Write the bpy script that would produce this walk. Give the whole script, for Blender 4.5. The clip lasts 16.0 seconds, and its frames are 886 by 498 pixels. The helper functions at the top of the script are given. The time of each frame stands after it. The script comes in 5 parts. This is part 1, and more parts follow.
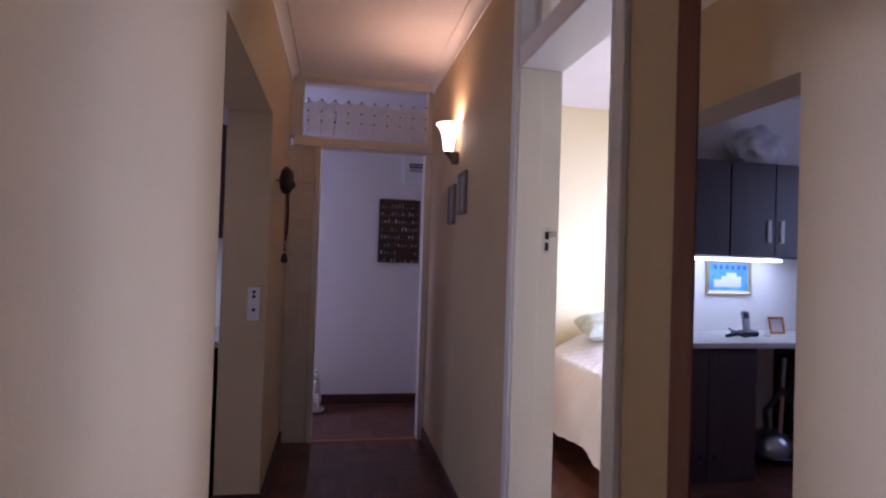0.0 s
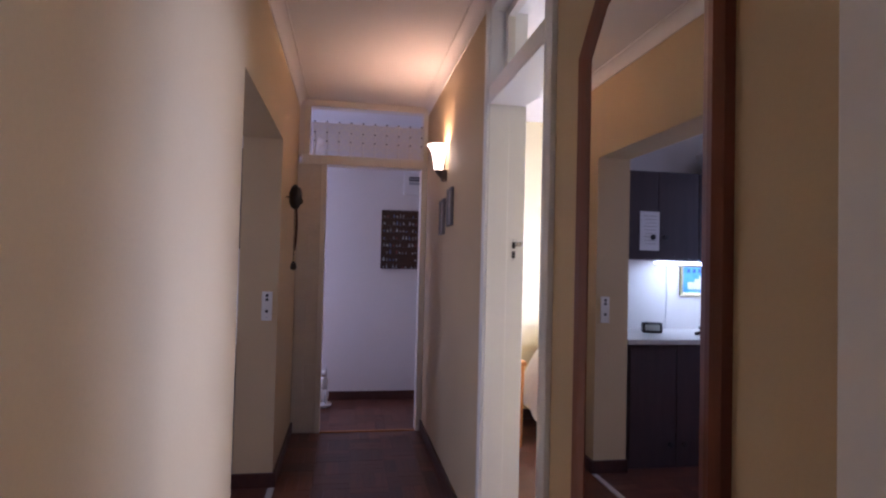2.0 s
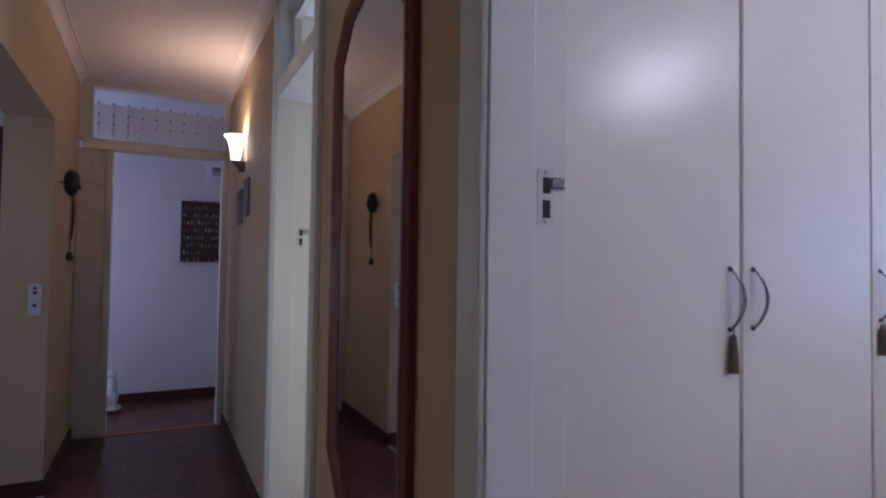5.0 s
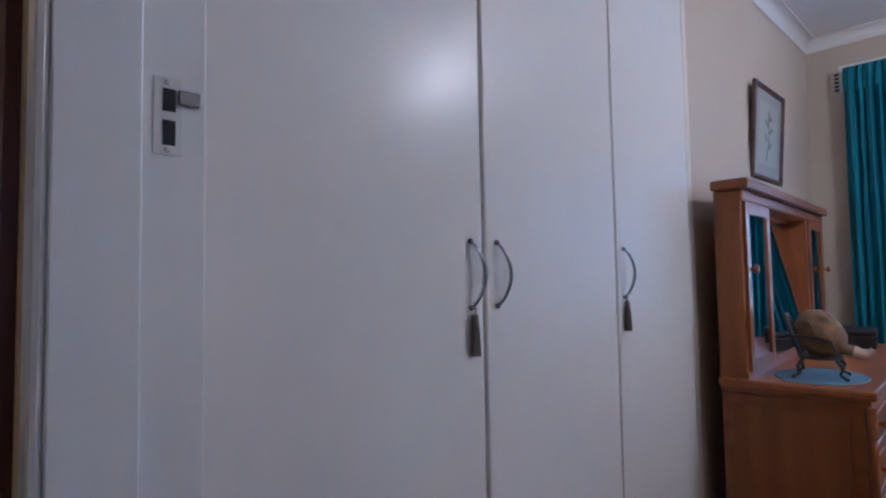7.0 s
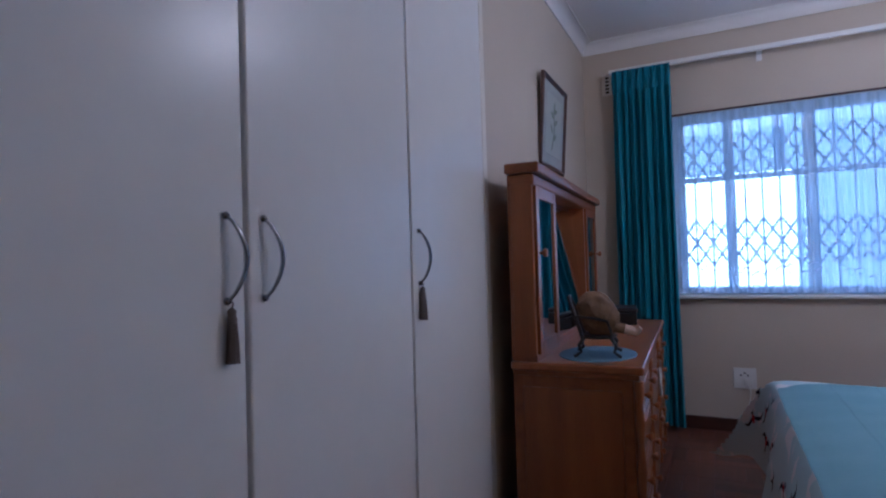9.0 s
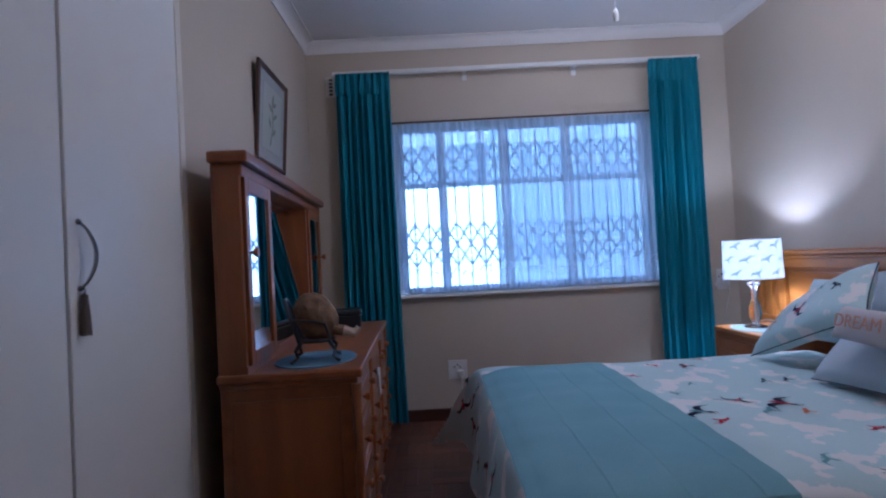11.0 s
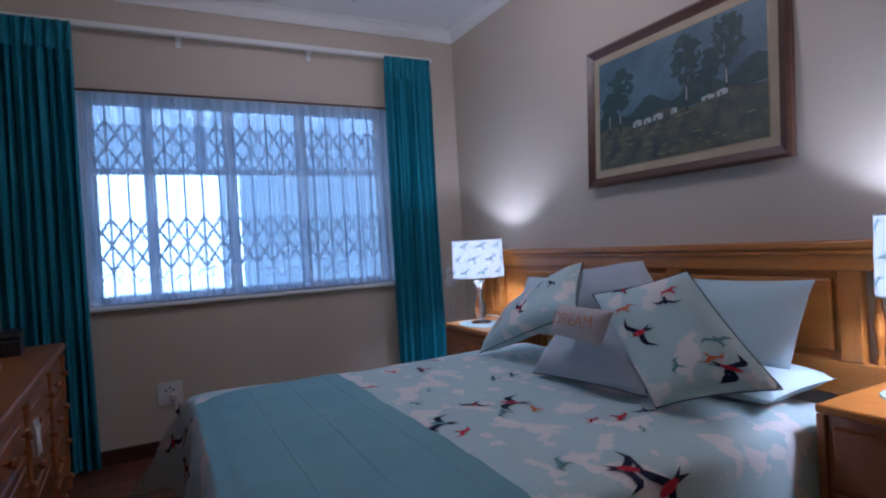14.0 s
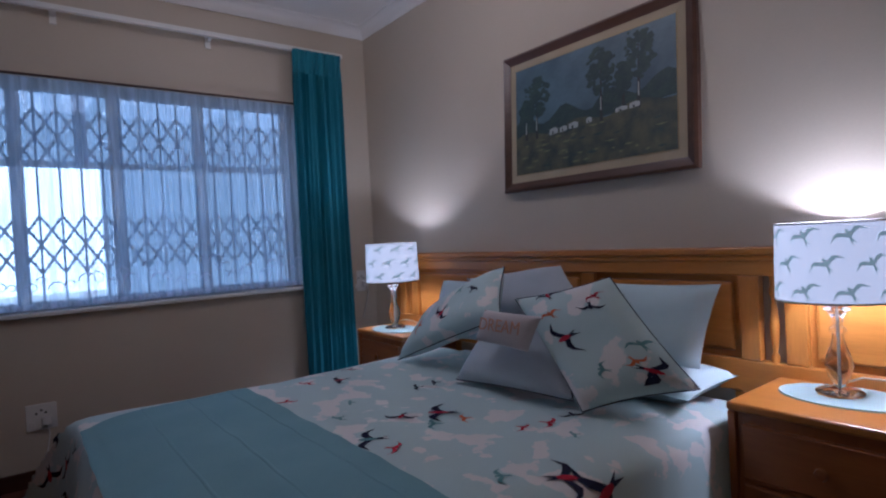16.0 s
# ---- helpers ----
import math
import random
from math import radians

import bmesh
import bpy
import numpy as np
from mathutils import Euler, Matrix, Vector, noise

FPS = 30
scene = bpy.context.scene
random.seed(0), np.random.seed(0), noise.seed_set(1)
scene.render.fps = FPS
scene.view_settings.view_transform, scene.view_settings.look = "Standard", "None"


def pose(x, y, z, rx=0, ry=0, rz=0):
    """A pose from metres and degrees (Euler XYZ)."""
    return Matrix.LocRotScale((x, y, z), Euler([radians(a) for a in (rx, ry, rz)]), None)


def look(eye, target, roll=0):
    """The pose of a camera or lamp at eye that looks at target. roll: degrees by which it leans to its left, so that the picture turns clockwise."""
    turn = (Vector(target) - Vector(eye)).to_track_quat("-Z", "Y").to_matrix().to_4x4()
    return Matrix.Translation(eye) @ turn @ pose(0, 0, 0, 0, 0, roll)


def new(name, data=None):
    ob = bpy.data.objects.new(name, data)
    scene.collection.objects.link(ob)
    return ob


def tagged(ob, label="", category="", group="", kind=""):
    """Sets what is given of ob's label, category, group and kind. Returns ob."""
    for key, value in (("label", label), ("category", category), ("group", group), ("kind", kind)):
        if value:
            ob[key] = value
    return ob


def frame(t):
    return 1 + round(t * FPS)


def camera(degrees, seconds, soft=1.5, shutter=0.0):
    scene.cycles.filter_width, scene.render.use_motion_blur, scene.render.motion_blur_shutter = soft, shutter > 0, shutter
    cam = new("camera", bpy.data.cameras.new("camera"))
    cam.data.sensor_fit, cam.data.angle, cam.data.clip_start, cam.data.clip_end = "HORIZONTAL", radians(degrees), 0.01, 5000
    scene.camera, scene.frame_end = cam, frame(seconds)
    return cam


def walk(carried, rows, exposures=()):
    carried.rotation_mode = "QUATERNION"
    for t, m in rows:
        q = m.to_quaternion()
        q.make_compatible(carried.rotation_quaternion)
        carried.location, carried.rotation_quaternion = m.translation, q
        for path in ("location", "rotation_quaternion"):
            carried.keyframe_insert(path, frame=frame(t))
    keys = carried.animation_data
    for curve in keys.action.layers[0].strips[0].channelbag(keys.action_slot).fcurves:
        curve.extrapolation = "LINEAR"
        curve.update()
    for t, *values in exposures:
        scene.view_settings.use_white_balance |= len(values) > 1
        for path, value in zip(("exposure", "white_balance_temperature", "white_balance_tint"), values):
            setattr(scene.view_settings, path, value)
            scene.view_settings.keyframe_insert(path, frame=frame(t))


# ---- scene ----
cam = camera(76.9, 16.0, soft=2.2)
PATH = [
    (0, (2.510, -0.614, 1.319), (2.886, 1.350, 1.353), 1.8),
    (0.5, (2.525, -0.725, 1.312), (2.887, 1.242, 1.349), 1.6),
    (1, (2.537, -0.854, 1.311), (2.884, 1.115, 1.355), 1.5),
    (1.5, (2.551, -0.930, 1.323), (2.889, 1.040, 1.373), 1.4),
    (2, (2.561, -1.020, 1.328), (2.898, 0.951, 1.381), 1.4),
    (2.5, (2.558, -1.117, 1.322), (2.915, 0.850, 1.382), 1.4),
    (3, (2.576, -1.203, 1.321), (3.002, 0.750, 1.385), 1.2),
    (3.5, (2.599, -1.269, 1.322), (3.134, 0.657, 1.393), 0.9),
    (4, (2.630, -1.315, 1.304), (3.287, 0.572, 1.381), 0.5),
    (6.3, (2.880, -1.280, 1.217), (4.106, 0.298, 1.300), 0.1),
    (6.5, (2.940, -1.282, 1.201), (4.209, 0.261, 1.303), -0.5),
    (7, (3.053, -1.249, 1.184), (4.446, 0.183, 1.290), -1.0),
    (7.5, (3.122, -1.221, 1.168), (4.612, 0.109, 1.262), -1.3),
    (8, (3.176, -1.215, 1.163), (4.764, -0.001, 1.234), -1.3),
    (8.5, (3.242, -1.180, 1.163), (4.936, -0.118, 1.223), -1.5),
    (9, (3.287, -1.147, 1.173), (5.083, -0.268, 1.222), -1.7),
    (9.5, (3.322, -1.155, 1.169), (5.219, -0.520, 1.213), -2.1),
    (12, (3.554, -1.227, 1.116), (5.523, -1.578, 1.141), -3.3),
    (12.5, (3.602, -1.255, 1.132), (5.539, -1.752, 1.137), -3.3),
    (13, (3.638, -1.268, 1.125), (5.532, -1.911, 1.124), -3.3),
    (13.5, (3.692, -1.278, 1.141), (5.533, -2.058, 1.131), -3.3),
    (14, (3.731, -1.263, 1.153), (5.512, -2.174, 1.135), -3.3),
    (14.5, (3.777, -1.241, 1.157), (5.497, -2.262, 1.131), -3.2),
    (15, (3.806, -1.234, 1.162), (5.477, -2.334, 1.129), -3.2),
    (15.5, (3.825, -1.220, 1.171), (5.449, -2.387, 1.132), -3.1),
    (16, (3.844, -1.218, 1.176), (5.431, -2.435, 1.139), -3.0),
]
EXPOSURES = [(0, 0.50, 5300, 42), (1.5, 0.92, 5350, 38), (3, 1.0, 5200, 34), (4, 0.72, 4920, 28), (7, 0.38, 4600, 20), (8, 0.14, 4540, 21), (9, -0.29, 4460, 23), (12.5, -0.55, 4560, 21), (14, -0.88, 4700, 22), (16, -1.30, 4950, 24)]
walk(cam, [(t, look(eye, target, roll)) for t, eye, target, roll in PATH], EXPOSURES)

# ---- light ----
world = bpy.data.worlds.new("sky")
scene.world = world
world.use_nodes = True
wn = world.node_tree.nodes
sky = wn.new("ShaderNodeTexSky")
sky.sky_type, sky.sun_disc = "NISHITA", False
sky.sun_elevation, sky.sun_rotation = radians(43), radians(-73)
wn["Background"].inputs["Strength"].default_value = 0.10
world.node_tree.links.new(sky.outputs[0], wn["Background"].inputs["Color"])


def lamp(name, kind, m, energy, color, size=0.1, size_y=None, angle=None):
    data = bpy.data.lights.new(name, kind)
    data.energy, data.color = energy, color
    if kind == "AREA":
        data.size = size
        if size_y:
            data.shape, data.size_y = "RECTANGLE", size_y
    elif kind == "SUN":
        data.angle = radians(angle)
    else:
        data.shadow_soft_size = size
    ob = new(name, data)
    ob.matrix_world = m
    return ob


DAY, BULB, WARM = (0.66, 0.80, 1.0), (1.0, 0.97, 0.90), (1.0, 0.60, 0.30)
lamp("sun", "SUN", look((-12, 4, 20), (8, -2, 0)), 4.5, (1.0, 0.95, 0.88), angle=0.5)
# daylight in the window openings
lamp("window_light_bedroom", "AREA", look((7.660, -1.835, 1.52), (3.0, -1.835, 1.35)), 8.5, (0.52, 0.80, 1.0), 1.80, 1.20)
lamp("window_light_guest", "AREA", look((6.05, 2.3, 1.55), (4.7, 2.7, 0.0)), 80.0, (0.79, 0.85, 1.0), 1.7, 1.2)
lamp("window_light_lobby", "AREA", look((0.72, 4.0, 1.6), (3.0, 4.0, 1.2)), 7.5, (0.70, 0.75, 1.0), 0.8, 1.2)
# Added fill for the passage, from its unseen south end; no window known there.
lamp("fill_light_passage", "AREA", look((2.67, -3.9, 1.7), (2.5, 0.0, 1.1)), 0.9, (0.62, 0.66, 1.0), 0.7, 1.1)
# electric lamps
lamp("sconce_bulb", "POINT", pose(3.118, 2.50, 2.05), 5.9, WARM, 0.03)
lamp("lamp_bulb_near", "POINT", pose(4.460, -3.175, 1.07), 28.0, BULB, 0.035)
lamp("lamp_bulb_far", "POINT", pose(6.755, -3.050, 1.06), 19.0, BULB, 0.035)
lamp("ceiling_bulb", "POINT", pose(5.725, -2.135, 2.57), 32.0, (1.0, 0.84, 0.66), 0.15)
lamp("cabinet_tube", "AREA", look((1.05, 2.80, 1.37), (1.05, 2.85, 0.0)), 2.6, (0.74, 0.94, 1.0), 0.9, 0.05)

# ---- materials ----


def mat(name, color, rough=0.5, metal=0.0, color2=None, scale=6.0, detail=4.0, bump=0.0, bump_scale=None, spec=0.5, stretch=(1, 1, 1), fine=0.05):
    """Principled surface with broad variation between two colours and a fine grain."""
    m = bpy.data.materials.new(name)
    m.use_nodes = True
    nt, p = m.node_tree, m.node_tree.nodes["Principled BSDF"]
    p.inputs["Roughness"].default_value, p.inputs["Metallic"].default_value = rough, metal
    p.inputs["Specular IOR Level"].default_value = spec
    c2 = color2 or tuple(min(1.0, c * 0.88) for c in color)
    co = nt.nodes.new("ShaderNodeTexCoord")
    mp = nt.nodes.new("ShaderNodeMapping")
    mp.inputs["Scale"].default_value = stretch
    n1, n2 = nt.nodes.new("ShaderNodeTexNoise"), nt.nodes.new("ShaderNodeTexNoise")
    n1.inputs["Scale"].default_value, n1.inputs["Detail"].default_value = scale, detail
    n2.inputs["Scale"].default_value = bump_scale or scale * 25
    nt.links.new(co.outputs["Object"], mp.inputs["Vector"])
    for n in (n1, n2):
        nt.links.new(mp.outputs[0], n.inputs["Vector"])
    mix = nt.nodes.new("ShaderNodeMix")
    mix.data_type = "RGBA"
    mix.inputs["A"].default_value, mix.inputs["B"].default_value = (*color, 1), (*c2, 1)
    ramp = nt.nodes.new("ShaderNodeMapRange")
    ramp.inputs["From Min"].default_value, ramp.inputs["From Max"].default_value = 0.3, 0.7
    nt.links.new(n1.outputs["Fac"], ramp.inputs["Value"])
    nt.links.new(ramp.outputs[0], mix.inputs["Factor"])
    hsv = nt.nodes.new("ShaderNodeHueSaturation")
    va = nt.nodes.new("ShaderNodeMapRange")
    va.inputs["To Min"].default_value, va.inputs["To Max"].default_value = 1 - fine, 1 + fine
    nt.links.new(n2.outputs["Fac"], va.inputs["Value"])
    nt.links.new(va.outputs[0], hsv.inputs["Value"])
    nt.links.new(mix.outputs["Result"], hsv.inputs["Color"])
    nt.links.new(hsv.outputs[0], p.inputs["Base Color"])
    if bump:
        b = nt.nodes.new("ShaderNodeBump")
        b.inputs["Strength"].default_value, b.inputs["Distance"].default_value = bump, 0.004
        nt.links.new(n2.outputs["Fac"], b.inputs["Height"])
        nt.links.new(b.outputs[0], p.inputs["Normal"])
    return m


def wood(name, light, dark, axis="x", rough=0.35, scale=3.0, per_object=0.0):
    """Wood with long grain along one axis."""
    m = mat(name, light, rough, color2=dark, scale=scale, detail=8, bump=0.08, bump_scale=scale * 14,
            stretch={"x": (0.6, 7, 7), "y": (7, 0.6, 7), "z": (7, 7, 0.6)}[axis], fine=0.16)
    if per_object:
        nt = m.node_tree
        hsv = next(n for n in nt.nodes if n.type == "HUE_SAT")
        info, r = nt.nodes.new("ShaderNodeObjectInfo"), nt.nodes.new("ShaderNodeMapRange")
        r.inputs["To Min"].default_value, r.inputs["To Max"].default_value = 1 - per_object, 1 + per_object
        nt.links.new(info.outputs["Random"], r.inputs["Value"])
        h2 = nt.nodes.new("ShaderNodeHueSaturation")
        p = nt.nodes["Principled BSDF"]
        nt.links.new(hsv.outputs[0], h2.inputs["Color"])
        nt.links.new(r.outputs[0], h2.inputs["Value"])
        nt.links.new(h2.outputs[0], p.inputs["Base Color"])
    return m


def glow(name, color, strength, base=None, rough=0.5):
    m = mat(name, base or color, rough)
    p = m.node_tree.nodes["Principled BSDF"]
    p.inputs["Emission Color"].default_value, p.inputs["Emission Strength"].default_value = (*color, 1), strength
    return m


def glass(name, color=(1, 1, 1), rough=0.0, ior=1.45):
    m = bpy.data.materials.new(name)
    m.use_nodes = True
    p = m.node_tree.nodes["Principled BSDF"]
    p.inputs["Base Color"].default_value, p.inputs["Roughness"].default_value = (*color, 1), rough
    p.inputs["Transmission Weight"].default_value, p.inputs["IOR"].default_value = 1.0, ior
    return m


def sheer(name, color, see):
    """Thin cloth that lets a share of the view and the light through."""
    m = bpy.data.materials.new(name)
    m.use_nodes = True
    nt = m.node_tree
    nt.nodes.remove(nt.nodes["Principled BSDF"])
    out = nt.nodes["Material Output"]
    d, t, tr = (nt.nodes.new("ShaderNodeBsdf" + k) for k in ("Diffuse", "Translucent", "Transparent"))
    for n in (d, t):
        n.inputs["Color"].default_value = (*color, 1)
    a, b = nt.nodes.new("ShaderNodeMixShader"), nt.nodes.new("ShaderNodeMixShader")
    wave = nt.nodes.new("ShaderNodeTexNoise")
    co = nt.nodes.new("ShaderNodeTexCoord")
    mp = nt.nodes.new("ShaderNodeMapping")
    mp.inputs["Scale"].default_value = (1, 14, 1.2)
    wave.inputs["Scale"].default_value = 2.0
    r = nt.nodes.new("ShaderNodeMapRange")
    r.inputs["From Min"].default_value, r.inputs["From Max"].default_value = 0.3, 0.7
    r.inputs["To Min"].default_value, r.inputs["To Max"].default_value = see - 0.14, see + 0.14
    nt.links.new(co.outputs["Object"], mp.inputs["Vector"])
    nt.links.new(mp.outputs[0], wave.inputs["Vector"])
    nt.links.new(wave.outputs["Fac"], r.inputs["Value"])
    a.inputs[0].default_value = 0.55
    nt.links.new(d.outputs[0], a.inputs[1])
    nt.links.new(t.outputs[0], a.inputs[2])
    nt.links.new(r.outputs[0], b.inputs[0])
    nt.links.new(a.outputs[0], b.inputs[1])
    nt.links.new(tr.outputs[0], b.inputs[2])
    nt.links.new(b.outputs[0], out.inputs["Surface"])
    return m


WALL = mat("cream_wall_paint", (0.58, 0.445, 0.252), 0.62, color2=(0.545, 0.412, 0.230), scale=1.6, bump=0.12, bump_scale=90, fine=0.03)
WALL2 = mat("pale_wall_paint", (0.72, 0.68, 0.64), 0.6, color2=(0.68, 0.64, 0.60), scale=1.5, bump=0.12, bump_scale=90, fine=0.03)
BEDW = mat("beige_wall_paint", (0.555, 0.475, 0.380), 0.6, color2=(0.52, 0.445, 0.352), scale=1.4, bump=0.14, bump_scale=90, fine=0.03)
LIME = mat("pale_yellow_wall_paint", (0.80, 0.70, 0.40), 0.6, scale=1.5, color2=(0.77, 0.67, 0.375), bump=0.1, bump_scale=90, fine=0.03)
CEIL = mat("ceiling_paint", (0.80, 0.78, 0.76), 0.7, color2=(0.77, 0.75, 0.73), scale=1.2, bump=0.08, bump_scale=70, fine=0.02)
WHITE = mat("white_enamel", (0.80, 0.79, 0.76), 0.28, color2=(0.77, 0.76, 0.73), scale=2.5, bump=0.05, bump_scale=40, fine=0.02)
CREAMP = mat("cream_enamel", (0.74, 0.69, 0.60), 0.35, color2=(0.70, 0.65, 0.56), scale=2.5, bump=0.05, bump_scale=40, fine=0.03)
WARD = mat("wardrobe_white", (0.78, 0.77, 0.74), 0.27, color2=(0.75, 0.73, 0.70), scale=1.4, bump=0.05, bump_scale=14, spec=0.3, fine=0.02)
SKIRT = wood("dark_skirting", (0.07, 0.025, 0.016), (0.045, 0.016, 0.010), "y", 0.4)
PARQ = wood("parquet_block", (0.135, 0.046, 0.024), (0.085, 0.028, 0.016), "x", 0.32, 5, 0.35)
PARQ_D = wood("parquet_base", (0.085, 0.030, 0.020), (0.05, 0.018, 0.012), "x", 0.34, 5)
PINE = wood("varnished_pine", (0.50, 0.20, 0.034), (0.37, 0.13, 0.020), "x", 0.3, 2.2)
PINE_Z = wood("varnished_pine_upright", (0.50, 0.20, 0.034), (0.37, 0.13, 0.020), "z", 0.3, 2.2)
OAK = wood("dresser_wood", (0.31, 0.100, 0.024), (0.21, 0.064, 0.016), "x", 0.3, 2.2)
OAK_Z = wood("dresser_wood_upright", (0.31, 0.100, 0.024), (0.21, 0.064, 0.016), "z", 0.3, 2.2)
MAHOG = wood("mirror_frame_wood", (0.20, 0.058, 0.024), (0.12, 0.034, 0.015), "z", 0.3, 3)
DARKW = wood("dark_frame_wood", (0.10, 0.045, 0.026), (0.06, 0.026, 0.016), "x", 0.35, 3)
KITW = wood("dark_cabinet_wood", (0.045, 0.026, 0.028), (0.030, 0.018, 0.020), "z", 0.4, 3)
COUNTER = mat("counter_top", (0.50, 0.48, 0.44), 0.3, color2=(0.42, 0.40, 0.37), scale=30)
STEEL = mat("brushed_steel", (0.50, 0.50, 0.52), 0.28, 1.0, fine=0.08)
CHROME = mat("dark_chrome", (0.30, 0.30, 0.32), 0.22, 1.0, fine=0.05)
BRONZE = mat("aged_bronze", (0.16, 0.13, 0.11), 0.4, 0.8)
BLACK = mat("black_iron", (0.012, 0.011, 0.012), 0.45)
PLASTIC = mat("white_plastic", (0.76, 0.75, 0.72), 0.35, fine=0.01)
GREYP = mat("grey_plastic", (0.40, 0.41, 0.42), 0.4)
SLOT = mat("dark_slot", (0.01, 0.01, 0.012), 0.7)
TEAL = mat("teal_curtain", (0.036, 0.215, 0.285), 0.75, color2=(0.027, 0.175, 0.24), scale=5, bump=0.3, bump_scale=260, spec=0.2, fine=0.10)
THROW = mat("blue_throw_cloth", (0.22, 0.385, 0.44), 0.85, color2=(0.195, 0.35, 0.405), scale=4, bump=0.5, bump_scale=300, spec=0.15, fine=0.10)
GREYC = mat("grey_blue_cloth", (0.47, 0.51, 0.56), 0.85, color2=(0.43, 0.47, 0.52), scale=5, bump=0.35, bump_scale=350, spec=0.15, fine=0.08)
PALEC = mat("pale_aqua_cloth", (0.55, 0.67, 0.72), 0.85, color2=(0.51, 0.63, 0.68), scale=5, bump=0.3, bump_scale=350, spec=0.15, fine=0.06)
PRINT = mat("printed_duvet_cloth", (0.50, 0.62, 0.63), 0.85, color2=(0.74, 0.71, 0.70), scale=8.5, detail=10, bump=0.3, bump_scale=350, spec=0.15, fine=0.06)
for n in PRINT.node_tree.nodes:
    if n.type == "MAP_RANGE" and abs(n.inputs["From Min"].default_value - 0.3) < 1e-4:
        n.inputs["From Min"].default_value, n.inputs["From Max"].default_value = 0.550, 0.572
QUILT = mat("white_quilt", (0.80, 0.79, 0.76), 0.85, color2=(0.75, 0.74, 0.71), scale=6, bump=0.4, bump_scale=60, spec=0.1)
FLORAL = mat("green_print_cloth", (0.62, 0.64, 0.52), 0.85, color2=(0.40, 0.46, 0.34), scale=22)
RED = mat("print_red", (0.50, 0.035, 0.065), 0.85, spec=0.1)
NAVY = mat("print_navy", (0.022, 0.024, 0.055), 0.85, spec=0.1)
CORAL = mat("print_coral", (0.65, 0.17, 0.075), 0.85, spec=0.1)
SEA = mat("print_sea_green", (0.17, 0.32, 0.34), 0.85, spec=0.1)
DREAM = mat("pale_pink_cloth", (0.52, 0.46, 0.46), 0.9, color2=(0.47, 0.43, 0.44), scale=8, bump=0.3, bump_scale=300)
DREAM_T = mat("peach_lettering", (0.55, 0.29, 0.20), 0.9)
MAT_C = mat("woven_place_mat", (0.36, 0.50, 0.52), 0.8, bump=0.6, bump_scale=160)
MAT_B = mat("blue_place_mat", (0.10, 0.19, 0.26), 0.8, bump=0.6, bump_scale=160)
SHADE_E = glow("lit_lamp_shade", (0.94, 0.97, 1.0), 1.25, (0.8, 0.8, 0.8), 0.8)
SHADE_W = glow("lit_glass_shade", (1.0, 0.80, 0.52), 3.2, (0.85, 0.8, 0.7), 0.3)
SHADE_P = glow("shade_bird_print", (0.40, 0.52, 0.50), 0.95, (0.40, 0.50, 0.47), 0.8)
CRYSTAL = glass("clear_glass", (0.97, 0.98, 1.0), 0.02)
PANE = glass("window_pane", (0.98, 1.0, 1.0), 0.0, 1.02)
NET = sheer("white_net", (0.72, 0.82, 0.95), 0.46)
MIRROR = mat("silvered_glass", (0.86, 0.87, 0.88), 0.015, 1.0, color2=(0.85, 0.86, 0.87), fine=0.0)
HAIR = mat("light_brown_hair", (0.22, 0.125, 0.055), 0.8, color2=(0.12, 0.065, 0.03), scale=40, bump=0.8, bump_scale=120)
SKIN = mat("pale_doll_vinyl", (0.60, 0.42, 0.31), 0.5)
TASSEL = mat("taupe_tassel_thread", (0.20, 0.155, 0.13), 0.8, bump=0.6, bump_scale=200, stretch=(6, 6, 0.5))
LINEN = mat("linen_mount", (0.44, 0.36, 0.24), 0.8, bump=0.4, bump_scale=220)
CERAMIC = mat("glazed_white_ceramic", (0.78, 0.76, 0.70), 0.2)
MORTAR = mat("painted_brick", (0.66, 0.60, 0.50), 0.5, color2=(0.60, 0.54, 0.45), scale=9, bump=0.4, bump_scale=60)

# ---- mesh helpers ----


def box(bm, x0, y0, z0, x1, y1, z1, bevel=0.0, seg=2):
    made = bmesh.ops.create_cube(bm, size=1.0)["verts"]
    bmesh.ops.scale(bm, verts=made, vec=(abs(x1 - x0), abs(y1 - y0), abs(z1 - z0)))
    bmesh.ops.translate(bm, verts=made, vec=((x0 + x1) / 2, (y0 + y1) / 2, (z0 + z1) / 2))
    if bevel:
        es = list({e for v in made for e in v.link_edges})
        bmesh.ops.bevel(bm, geom=es, offset=bevel, segments=seg, affect="EDGES", profile=0.5)
    return bm


def boxes(*rows, bevel=0.0):
    bm = bmesh.new()
    for r in rows:
        box(bm, *r, bevel=bevel)
    return bm


def one(*r, bevel=0.0):
    return boxes(r, bevel=bevel)


def lathe(bm, profile, seg=24, at=(0, 0, 0), cap=True):
    rings = [[bm.verts.new((at[0] + r * math.cos(2 * math.pi * i / seg), at[1] + r * math.sin(2 * math.pi * i / seg), at[2] + z)) for i in range(seg)] for r, z in profile]
    for a, b in zip(rings, rings[1:]):
        for i in range(seg):
            bm.faces.new((a[i], a[(i + 1) % seg], b[(i + 1) % seg], b[i]))
    if cap:
        if profile[0][0] > 1e-4:
            bm.faces.new(rings[0][::-1])
        if profile[-1][0] > 1e-4:
            bm.faces.new(rings[-1])
    return bm


def turned(profile, seg=24, at=(0, 0, 0), cap=True):
    return lathe(bmesh.new(), profile, seg, at, cap)


